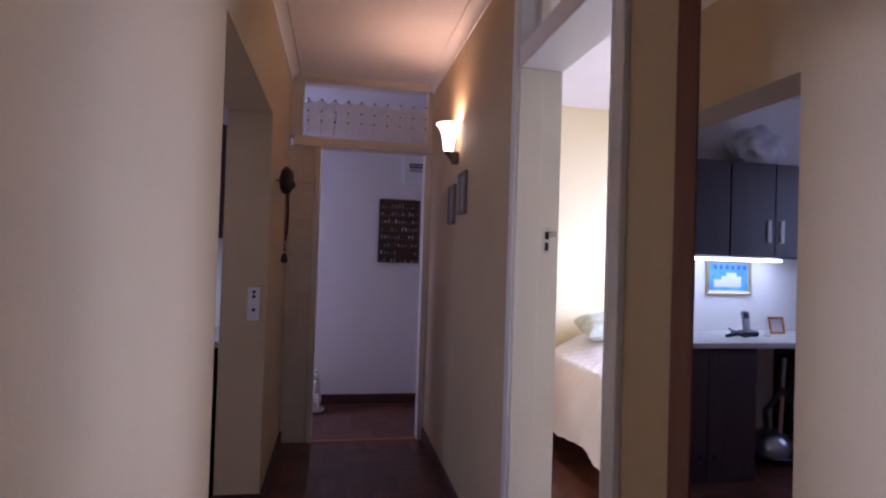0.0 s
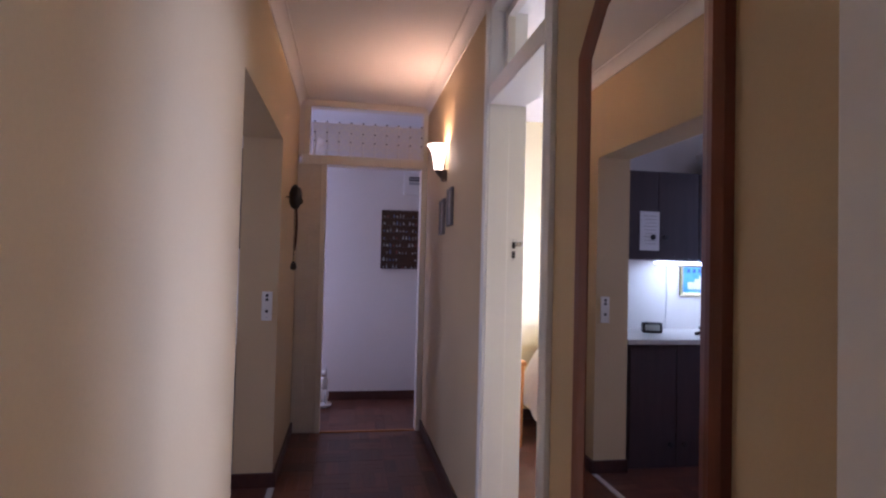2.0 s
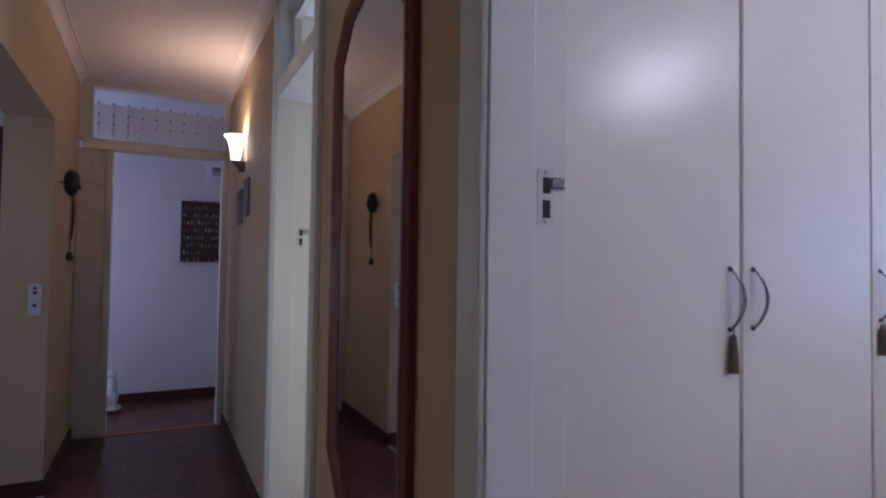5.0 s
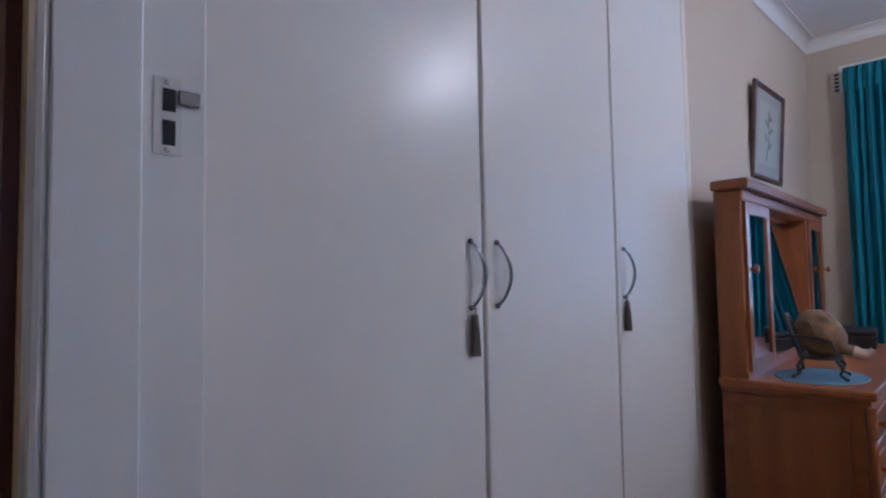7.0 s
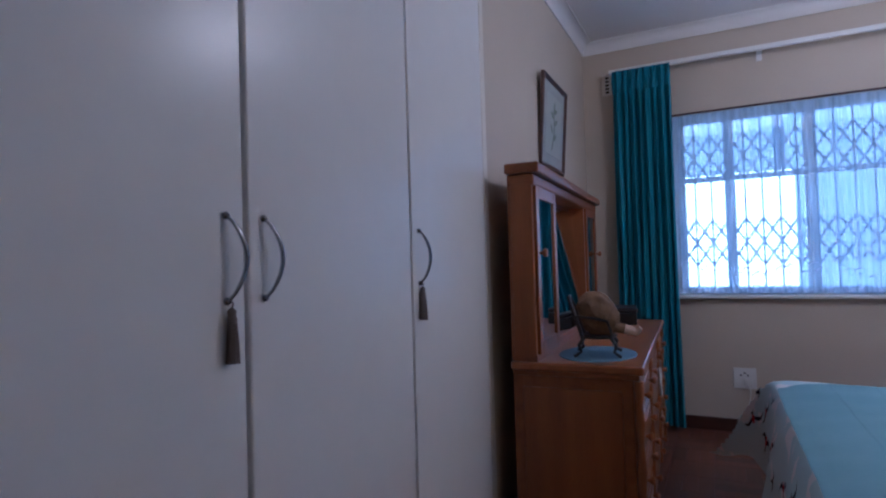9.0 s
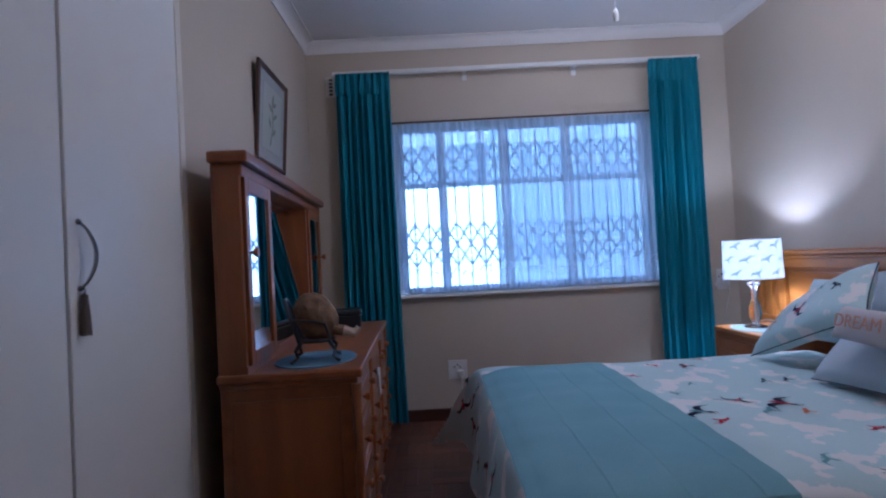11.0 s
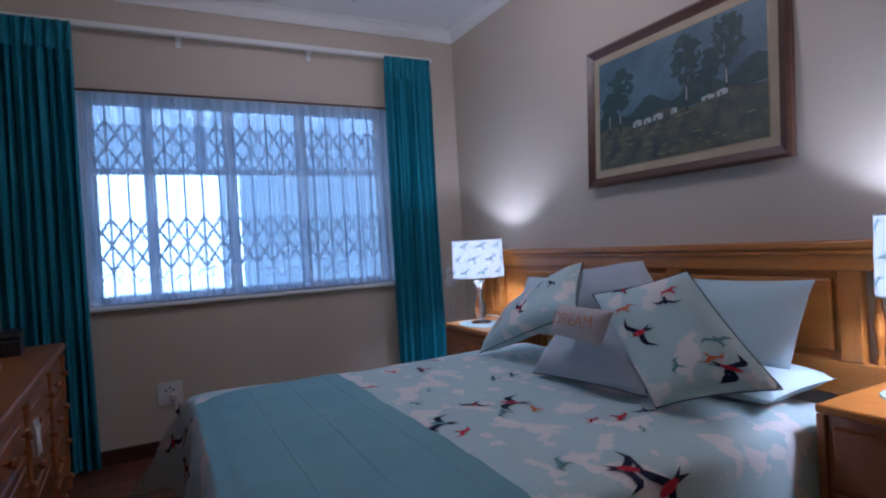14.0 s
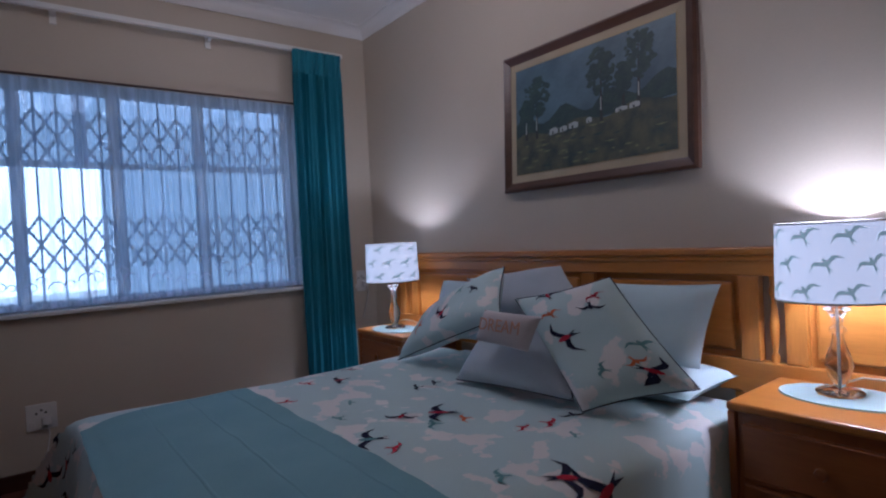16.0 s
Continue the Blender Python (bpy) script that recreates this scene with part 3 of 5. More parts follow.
HF = 0.385   # front of the upper section
hu = part("hutch", boxes((0.02, D - 0.014, 0.79, 1.61, D, 1.52)), OAK, dr)
for x in (0.012, 0.400, 1.190, 1.588):
    part("upright", one(x, HF, 0.79, x + 0.030, D - 0.014, 1.52, bevel=0.003), OAK_Z, hu)
part("cornice", one(-0.006, HF - 0.035, 1.548, 1.636, D + 0.004, 1.590, bevel=0.008), OAK, hu)
part("frieze", one(0.012, HF - 0.010, 1.50, 1.618, D, 1.548, bevel=0.010), OAK, hu)
part("base_shelf", one(0.012, HF - 0.004, 0.790, 1.618, D - 0.014, 0.815), OAK, hu)
for x0, x1, kx in ((0.042, 0.400, 0.070), (1.220, 1.588, 1.562)):
    dd = part("mirror_door", boxes((x0, HF - 0.012, 0.815, x0 + 0.048, HF + 0.006, 1.50), (x1 - 0.048, HF - 0.012, 0.815, x1, HF + 0.006, 1.50), (x0 + 0.048, HF - 0.012, 0.815, x1 - 0.048, HF + 0.006, 0.863), (x0 + 0.048, HF - 0.012, 1.45, x1 - 0.048, HF + 0.006, 1.50), bevel=0.003), OAK_Z, hu)
    part("mirror_glass", one(x0 + 0.048, HF - 0.005, 0.863, x1 - 0.048, HF, 1.45), MIRROR, dd, "clear mirror glass")
    knob(dd, kx, HF - 0.012, 1.225, 0.019)
part("back_mirror", one(0.0, -0.003, 0.0, 0.750, 0.003, 0.66), MIRROR, hu, "tall centre mirror, tilted back", at=pose(0.435, 0.3925, 0.822, -6.5))
part("mirror_bar", one(0.430, 0.380, 0.812, 1.190, 0.398, 0.832, bevel=0.004), OAK, hu)


def flat_ellipse(cx, cy, rx, ry, z, h=0.005, seg=40):
    bm = bmesh.new()
    for zz, k in ((z, 1.0), (z + h, 0.985)):
        bm.faces.new([bm.verts.new((cx + rx * k * math.cos(2 * math.pi * i / seg), cy + ry * k * math.sin(2 * math.pi * i / seg), zz)) for i in range(seg)])
    bm.verts.ensure_lookup_table()
    for i in range(seg):
        j = (i + 1) % seg
        bm.faces.new((bm.verts[i], bm.verts[j], bm.verts[seg + j], bm.verts[seg + i]))
    return bm


solid("place_mat", flat_ellipse(5.58, -0.875, 0.20, 0.155, 0.7748, 0.004), MAT_B, "blue oval woven mat on the dressing table", "mat")

# curtains, rail and net


def pleated(y0, y1, z0, z1, x, folds, depth, seed, drift=0.0):
    """Hanging cloth with folds that deepen and wander downwards."""
    random.seed(seed)
    ph = [random.uniform(-0.5, 0.5) for _ in range(folds * 2 + 2)]

    def f(u, v):
        k = (u + 1) / 2
        s = (v + 1) / 2
        a = k * folds * 2 * math.pi
        low = 1 - s
        w = ph[int(k * folds)] * 0.5
        y = y0 + (y1 - y0) * k + drift * low * (k - 0.3) + 0.006 * math.sin(a * 0.5 + 3 * low)
        head = 0.35 if s > 0.93 else 1.0
        return (x + depth * head * (math.sin(a + w * low * 2) + 0.35 * math.sin(2.3 * a + 4 * low + w)) , y, z0 + (z1 - z0) * s)
    return surface(f, folds * 14, 26)


for nm, y0, y1, sd, dr_ in (("a", -0.715, -1.095, 5, -0.02), ("b", -2.925, -3.275, 9, -0.02)):
    c = thing("curtain", "teal pleated full-length curtain beside the window", "curtain", group="teal curtains")
    part("cloth", pleated(y0, y1, 0.025, 2.47, 7.285, 8, 0.022, sd, dr_), TEAL, c, smooth=True)
    part("heading", pleated(y0, y1, 2.33, 2.485, 7.272, 8, 0.012, sd + 1), TEAL, c, smooth=True)
rail = thing("curtain_rail", "white curtain rail fixed to the wall above the window", "curtain rail")
part("track", one(7.285, -3.30, 2.475, 7.315, -0.69, 2.505, bevel=0.004), WHITE, rail)
for y in (-0.95, -1.63, -2.42, -3.2):
    part("bracket", boxes((7.315, y - 0.012, 2.47, BEX, y + 0.012, 2.50), (7.378, y - 0.016, 2.43, BEX, y + 0.016, 2.515)), WHITE, rail)
nc = thing("net_curtain", "sheer white net curtain with an embroidered hem over the window", "net curtain")
part("cloth", pleated(-2.96, -1.08, 0.925, 2.125, 7.352, 34, 0.011, 4), NET, nc, smooth=True)
part("hem", pleated(-2.96, -1.08, 0.915, 0.945, 7.350, 34, 0.0075, 4), sheer("net_hem", (0.72, 0.74, 0.84), 0.25), nc, smooth=True)
EMB = sheer("net_embroidery", (0.66, 0.68, 0.80), 0.22)
random.seed(12)
for k in range(30):
    y = -2.94 + 1.84 * (k + random.random() * 0.6) / 30
    r = random.uniform(0.022, 0.05)
    z = 0.965 + r + random.random() * 0.10
    pts = [(7.338, y + r * (1 - 0.055 * i) * math.cos(0.5 * i), z + r * (1 - 0.055 * i) * math.sin(0.5 * i)) for i in range(13)]
    part("embroidered_scroll", rod(pts, 0.0045, 4, 0.3), EMB, nc)
part("rod", rod([(7.352, -2.975, 2.138), (7.352, -1.07, 2.138)], 0.007, 8), DARKW, nc, "dark net curtain rod")

# sliding trellis security gate outside the net
gate = thing("security_gate", "folding trellis security gate across the window, coloured as a backlit silhouette", "security gate")
# White bars; the grey-blue paints in their dark, backlit look.
GM = mat("gate_backlit_tone", (0.24, 0.32, 0.45), 0.5)
vb = mesh_of("upright", one(-0.005, -0.0055, 0.94, 0.005, 0.0055, 2.10), GM)
N_G = 18
ys = [-2.935 + 1.82 * k / N_G for k in range(N_G + 1)]
for y in ys:
    piece("upright", vb, gate, pose(7.455, y, 0))
step = ys[1] - ys[0]
for zc in (1.10, 1.255, 1.68, 1.835):
    hgt = 0.155
    for sgn in (1, -1):
        ln = math.hypot(step, hgt)
        lm = mesh_of("lattice_bar", one(-0.003, -ln / 2, -0.0065, 0.003, ln / 2, 0.0065), GM)
        for a, b in zip(ys, ys[1:]):
            piece("lattice_bar", lm, gate, pose(7.452 + 0.004 * sgn, (a + b) / 2, zc + hgt / 2, sgn * math.degrees(math.atan2(hgt, step))))
for z in (0.94, 2.09):
    part("gate_rail", one(7.44, -2.945, z - 0.012, 7.47, -1.10, z + 0.012), GM, gate)


def face_plate(name, label, category, x, y, z, w, h, sockets=True):
    """Wall plate on the window wall, front toward -x."""
    s = thing(name, label, category, pose(x, y, z))
    part("plate", one(-0.009, -w / 2, -h / 2, 0.0, w / 2, h / 2, bevel=0.003), PLASTIC, s)
    if sockets:
        for dy, dz in ((0.022, 0.02), (0.0, 0.035), (-0.018, 0.02)):
            part("hole", turned([(0.006, 0), (0.006, 0.0015)], 10), SLOT, s, at=pose(-0.009, dy, dz, 0, -90, 0))
        part("plug", one(-0.042, -0.045, -0.045, -0.009, 0.002, 0.0, bevel=0.008), PLASTIC, s, "white plug in use")
        part("rocker", one(-0.013, 0.03, -0.05, -0.009, 0.052, -0.02, bevel=0.002), PLASTIC, s)
        part("cord", rod([(-0.04, -0.02, -0.03), (-0.055, -0.03, -0.08), (-0.03, -0.02, -0.16), (-0.02, 0.005, -0.27)], 0.0035, 6), PLASTIC, s)
    return s


face_plate("wall_socket", "white double wall socket with a plug and cord", "socket", BEX, -1.470, 0.355, 0.135, 0.135)
face_plate("wall_socket", "white wall socket above the nightstand with a cord", "socket", BEX, -3.405, 0.90, 0.075, 0.15)
vent = thing("air_vent", "small pierced air vent high on the wall", "vent", pose(BEX, -0.680, 2.43))
part("plate", one(-0.006, -0.055, -0.075, 0, 0.055, 0.075, bevel=0.002), CREAMP, vent)
for i in range(5):
    for j in range(2):
        part("hole", one(-0.0075, -0.04 + j * 0.045, -0.06 + i * 0.026, -0.006, -0.015 + j * 0.045, -0.045 + i * 0.026), SLOT, vent)
cl = thing("ceiling_light", "lit round opal glass ceiling light above the bed", "ceiling light", pose(5.65, -2.32, BC))
part("base", turned([(0.15, 0), (0.15, -0.02), (0.13, -0.03)], 32), WHITE, cl, smooth=True)
part("dome", turned([(0.14, -0.025), (0.135, -0.06), (0.11, -0.10), (0.06, -0.13), (0.0, -0.14)], 32, cap=False), glow("opal_glass", (1.0, 0.92, 0.82), 2.0), cl, smooth=True).visible_shadow = False
pull = thing("light_pull", "white ceiling light pull on a cord", "light pull")
part("cord", rod([(5.72, -2.18, BC), (5.72, -2.18, 2.16)], 0.002, 6), PLASTIC, pull)
part("toggle", turned([(0.003, 0.03), (0.010, 0.022), (0.012, 0.0), (0.010, -0.022), (0, -0.026)], 14, (5.72, -2.18, 2.135)), CERAMIC, pull, smooth=True)

# painting over the bed
pt = thing("painting", "landscape painting of trees and white cottages in a dark wooden frame", "painting", pose(5.385, BSY + 0.004, 1.750, -3, 0, 180))
PW, PH = 0.530, 0.356
frame_parts(pt, PW, PH, 0.050, 0.034, DARKW)
part("liner", boxes((-PW + 0.045, -0.016, -PH + 0.045, PW - 0.045, -0.008, PH - 0.045)), LINEN, pt, "tan linen inner mount")
part("gilt_edge", boxes((-PW + 0.083, -0.018, -PH + 0.083, PW - 0.083, -0.016, PH - 0.083)), mat("dull_gilt", (0.35, 0.26, 0.13), 0.4, 0.6), pt)
cv = mat("painted_sky", (0.115, 0.185, 0.240), 0.5, color2=(0.045, 0.082, 0.115), scale=5, bump=0.5, bump_scale=55)
part("canvas", one(-PW + 0.087, -0.020, -PH + 0.087, PW - 0.087, -0.018, PH - 0.087), cv, pt)
GRASS = mat("painted_grass", (0.105, 0.105, 0.058), 0.55, color2=(0.022, 0.036, 0.038), scale=16, bump=0.6, bump_scale=60)
TREE = mat("painted_leaves", (0.014, 0.036, 0.046), 0.55, color2=(0.030, 0.062, 0.052), scale=26, bump=0.6, bump_scale=60)
TRUNK = mat("painted_trunk", (0.030, 0.032, 0.034), 0.6)
HOUSE = mat("painted_cottage", (0.44, 0.46, 0.45), 0.6)


def stroke(pts, material, name, y):
    bm = bmesh.new()
    bm.faces.new([bm.verts.new((x, y, z)) for x, z in pts])
    part(name, bm, material, pt)


random.seed(21)
cw, ch = PW - 0.087, PH - 0.087
ground_line = [(-cw + 2 * cw * i / 16, -0.085 + 0.018 * math.sin(i * 1.1) + 0.045 * i / 16) for i in range(17)]
stroke([(-cw, -ch), (cw, -ch)] + ground_line[::-1], GRASS, "painted_meadow", -0.0206)
far = [(-cw + 2 * cw * i / 24, -0.02 + 0.035 * math.sin(i * 0.9) + 0.012 * random.random() + 0.05 * i / 24) for i in range(25)]
stroke([(-cw, -0.10), (cw, -0.05)] + far[::-1], TREE, "painted_wood_edge", -0.0203)


def dab_tree(x, z0, h, spread):
    """A painted tree: tapering trunk and clusters of leaf dabs."""
    stroke([(x - 0.008, z0), (x + 0.008, z0), (x + 0.003, z0 + h * 0.8), (x - 0.003, z0 + h * 0.8)], TRUNK, "painted_tree_trunk", -0.0209)
    bm = bmesh.new()
    for _ in range(120):
        a, r = random.random() * 6.28, math.sqrt(random.random())
        cx, cz = x + spread * r * math.cos(a) * random.uniform(0.5, 1), z0 + h * (0.68 + 0.32 * r * math.sin(a))
        s = random.uniform(0.009, 0.024)
        if abs(cx) + s < cw and cz + s < ch:
            bm.faces.new([bm.verts.new((cx + s * random.uniform(0.6, 1) * math.cos(t), -0.0212 - 0.0006 * random.random(), cz + s * 0.7 * math.sin(t))) for t in (0, 1.1, 2.2, 3.3, 4.4, 5.4)])
    part("painted_foliage", bm, TREE, pt)


for x, z0, h, sp in ((-0.30, -0.10, 0.30, 0.095), (0.085, -0.09, 0.335, 0.09), (0.275, -0.07, 0.345, 0.095), (-0.37, -0.10, 0.20, 0.05), (0.20, -0.06, 0.20, 0.05)):
    dab_tree(x, z0, h, sp)
GLINT = mat("painted_light_grass", (0.17, 0.18, 0.085), 0.6)
for k in range(46):
    x, z = random.uniform(-cw + 0.03, cw - 0.04), random.uniform(-ch + 0.02, -0.09)
    w, h = random.uniform(0.01, 0.035), random.uniform(0.002, 0.006)
    stroke([(x - w, z), (x, z - h), (x + w, z + h * 0.4), (x, z + h)], GLINT if k % 3 else TREE, "painted_stroke", -0.0216 - 0.00004 * k)
for x, z in ((-0.30, -0.06), (0.085, -0.04), (0.275, -0.02), (-0.37, -0.07)):
    stroke([(x - 0.003, z), (x + 0.003, z), (x + 0.002, z + 0.06), (x - 0.002, z + 0.06)], HOUSE, "painted_trunk_light", -0.0225)
for x, z, w, h in ((-0.19, -0.100, 0.052, 0.028), (-0.13, -0.098, 0.045, 0.024), (-0.07, -0.095, 0.055, 0.027), (0.02, -0.085, 0.030, 0.022), (0.19, -0.068, 0.060, 0.018), (0.255, -0.066, 0.050, 0.022)):
    stroke([(x - w / 2, z), (x + w / 2, z + 0.004), (x + w / 2, z + h), (x + w * 0.1, z + h * 1.25), (x - w / 2, z + h * 0.95)], HOUSE, "painted_cottage", -0.0222)
    stroke([(x - w * 0.2, z + h * 0.15), (x, z + h * 0.15), (x, z + h * 0.6), (x - w * 0.2, z + h * 0.6)], TRUNK, "painted_doorway", -0.0226)

# headboard
hb = thing("headboard", "wide varnished pine headboard with raised panels behind bed and nightstands", "headboard")
Y0, Y1 = BSY, BSY + 0.045
part("top_rail", one(3.55, Y0, 0.985, 7.13, Y1, 1.060, bevel=0.006), PINE, hb)
part("cornice", one(3.54, Y0, 1.060, 7.14, Y1 + 0.022, 1.090, bevel=0.008), PINE, hb)
part("cornice_bead", one(3.545, Y1, 1.040, 7.135, Y1 + 0.012, 1.060, bevel=0.005), PINE, hb)
part("bottom_rail", one(3.55, Y0, 0.56, 7.13, Y1, 0.680, bevel=0.006), PINE, hb)
for x0, x1, panels in ((3.66, 4.580, 1), (4.662, 6.850, 3), (6.925, 7.12, 1)):
    for x in (x0, x1 - 0.07):
        part("stile", one(x, Y0, 0.680, x + 0.07, Y1, 0.985, bevel=0.004), PINE_Z, hb)
    w = (x1 - x0 - 0.07) / panels
    for k in range(panels):
        a, b = x0 + 0.07 + k * w, x0 + (k + 1) * w
        if k:
            part("stile", one(a - 0.07, Y0, 0.680, a, Y1, 0.985, bevel=0.004), PINE_Z, hb)
        part("panel", one(a, Y0, 0.680, b, Y1 - 0.022, 0.985), PINE, hb)
        part("raised_field", one(a + 0.022, Y1 - 0.022, 0.705, b - 0.022, Y1 - 0.006, 0.962, bevel=0.012), PINE, hb)
for x in (4.620, 6.888):
    part("spindle", turned([(0.013, 0.680), (0.015, 0.70), (0.007, 0.715), (0.012, 0.75), (0.017, 0.81), (0.011, 0.865), (0.007, 0.90), (0.015, 0.925), (0.010, 0.955), (0.013, 0.985)], 14, (x, Y0 + 0.025, 0)), PINE_Z, hb, smooth=True)
for x in (3.66, 4.70, 6.40, 7.04):
    part("leg", one(x, Y0 + 0.002, 0, x + 0.06, Y1 - 0.004, 0.56, bevel=0.004), PINE_Z, hb)


def nightstand(x0, label):
    n = thing("nightstand", label, "nightstand", pose(x0, -3.085, 0) @ Matrix.Diagonal((1, 1, 1.049, 1)), group="nightstands beside the bed")
    W, Dp = 0.515, 0.385
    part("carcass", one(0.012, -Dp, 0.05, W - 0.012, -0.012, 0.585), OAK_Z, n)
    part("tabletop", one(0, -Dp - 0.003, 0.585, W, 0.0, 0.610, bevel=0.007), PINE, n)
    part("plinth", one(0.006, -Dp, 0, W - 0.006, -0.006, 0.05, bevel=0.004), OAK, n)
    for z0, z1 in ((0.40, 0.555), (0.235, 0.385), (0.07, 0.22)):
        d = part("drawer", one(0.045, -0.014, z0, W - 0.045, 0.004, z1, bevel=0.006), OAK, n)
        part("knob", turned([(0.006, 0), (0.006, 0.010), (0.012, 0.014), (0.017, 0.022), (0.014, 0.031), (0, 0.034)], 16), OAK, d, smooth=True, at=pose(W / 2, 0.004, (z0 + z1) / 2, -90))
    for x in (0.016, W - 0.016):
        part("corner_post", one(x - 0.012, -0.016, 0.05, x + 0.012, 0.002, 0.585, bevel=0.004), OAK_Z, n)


nightstand(4.083, "varnished wooden nightstand with drawers beside the bed")
nightstand(6.375, "varnished wooden nightstand by the window curtain")

BIRD_W = [(0.0, 0.08), (0.14, 0.19), (0.40, 0.35), (0.62, 0.31), (1.0, -0.10), (0.60, 0.13), (0.34, 0.05), (0.12, -0.09)]


def bird_shapes():
    """Swallow in the unit square: wings, tail, body, each as outlines."""
    right, left = BIRD_W, [(-x, z) for x, z in BIRD_W][::-1]
    tail = [(-0.07, -0.15), (0.07, -0.15), (0.16, -0.62), (0.03, -0.36), (-0.10, -0.66)]
    body = [(0.12 * math.sin(2 * math.pi * k / 12), 0.07 + 0.33 * math.cos(2 * math.pi * k / 12)) for k in range(12)]
    return (("wing", right), ("wing", left), ("tail", tail)), ("body", body)


def print_bird(parent, place, size, turn, wing_m, body_m):
    """Swallow print laid on a cloth; place(a, b) gives the cloth's surface."""
    c, s = math.cos(radians(turn)), math.sin(radians(turn))
    size = size * 0.88
    bm = bmesh.new()
    dark, (_, body) = bird_shapes()
    for layer, (outline, idx) in enumerate([(o, 0) for _, o in dark] + [(body, 1)]):
        vs = []
        for x, z in outline:
            a, b = size * (x * c - z * s), size * (x * s + z * c)
            vs.append(bm.verts.new(place(a, b, 0.0022 + 0.0006 * idx)))
        f = bm.faces.new(vs)
        f.material_index = idx
    bmesh.ops.triangulate(bm, faces=bm.faces[:])
    return part("bird_print", bm, [wing_m, body_m], parent)


def table_lamp(x, y, label):
    t = thing("table_lamp", label, "lamp", pose(x, y, 0.6450), group="bedside lamps")
    part("foot", turned([(0.062, 0), (0.064, 0.006), (0.056, 0.012), (0.020, 0.020), (0.016, 0.030)], 32), CRYSTAL, t, smooth=True)
    part("stem", turned([(0.016, 0.030), (0.030, 0.052), (0.037, 0.085), (0.033, 0.115), (0.018, 0.155), (0.014, 0.180), (0.022, 0.190), (0.022, 0.200), (0.013, 0.208), (0.015, 0.232), (0.024, 0.245), (0.036, 0.256), (0.036, 0.262), (0.016, 0.266)], 32), CRYSTAL, t, smooth=True)
    part("rod", turned([(0.003, 0.012), (0.003, 0.33)], 10), PLASTIC, t)
    sh = part("shade", turned([(0.160, 0.287), (0.155, 0.522), (0.152, 0.522), (0.157, 0.287), (0.160, 0.287)], 48, cap=False), SHADE_E, t, "white drum shade printed with grey-green swallows, lit", True)
    for z in (0.289, 0.520):
        r = 0.160 if z < 0.4 else 0.155
        part("trim_ring", turned([(r + 0.001, z - 0.003), (r + 0.0015, z), (r + 0.001, z + 0.003), (r - 0.004, z + 0.003), (r - 0.004, z - 0.003), (r + 0.001, z - 0.003)], 48, cap=False), PLASTIC, sh)
    for row in range(3):
        for k in range(9):
            a0 = 2 * math.pi * (k + 0.5 * (row % 2)) / 9
            z0 = 0.322 + 0.080 * row

            def place(a, b, off, a0=a0, z0=z0):
                z = z0 + b
                r = 0.160 - 0.005 * (z - 0.287) / 0.235 + 0.0012
                return (r * math.cos(a0 + a / r), r * math.sin(a0 + a / r), z)
            print_bird(sh, place, 0.058, 24, SHADE_P, SHADE_P)
    part("bulb", turned([(0.012, 0.33), (0.014, 0.36), (0.026, 0.395), (0.022, 0.425), (0, 0.440)], 16), glow("bulb_glow", (0.95, 0.97, 1.0), 3.0), t, smooth=True).visible_shadow = False
    part("cord", rod([(0.05, 0.02, 0.006), (-0.05, -0.03, 0.05), (-0.10, -0.06, 0.045), (-0.15, -0.11, 0.01)], 0.003, 6), PLASTIC, t)
    return t


table_lamp(4.385, -3.360, "lit glass table lamp with a swallow-print shade on the nightstand")
table_lamp(6.680, -3.235, "lit glass table lamp with a swallow-print shade near the curtain")
for x, y in ((4.365, -3.340), (6.655, -3.220)):
    solid("place_mat", flat_ellipse(x, y, 0.180, 0.125, 0.6400, 0.0045), MAT_C, "pale green oval woven mat under the lamp", "mat", group="mats under the lamps")

# bed
X0, X1, YF, YH, ZT = 4.655, 6.255, -1.575, -3.43, 0.575


def drape(a, b, off=0.0):
    """Point of the bedding: a across the bed, b along it, hanging past the edges."""
    dx, dy = max(0.0, X0 - a, a - X1), max(0.0, b - YF)
    sx = -1 if a < X0 else 1
    m, big = min(dx, dy), max(dx, dy)
    hang = big + 0.25 * m
    out = lambda d: 0.035 * (1 - math.exp(-d / 0.03)) + 0.16 * d
    x = min(max(a, X0), X1) + sx * (out(dx) + 0.60 * m if dx else 0)
    y = min(b, YF) + (out(dy) + 0.50 * m if dy else 0)
    fold = 0.10 * hang * math.sin(11 * (a if dy > dx else b) + 1.3) * 0.5
    if dx > 0:
        x += sx * fold
    if dy > 0:
        y += fold
    nz = noise.noise(Vector((a * 2.2, b * 2.2, 0.3))) * 0.010 + noise.noise(Vector((a * 6, b * 6, 1.3))) * 0.004
    k = min(X1 - a, a - X0, YF - b)
    if k > 0:
        nz -= 0.022 * math.exp(-k / 0.05)
    else:
        nz -= 0.022
    return Vector((x + (sx * off if dx > dy else 0), y + (off if dy >= dx and dy > 0 else 0), ZT + 0.012 + nz - (math.sqrt(hang * hang + 0.0009) - 0.03 if hang else 0) + off))


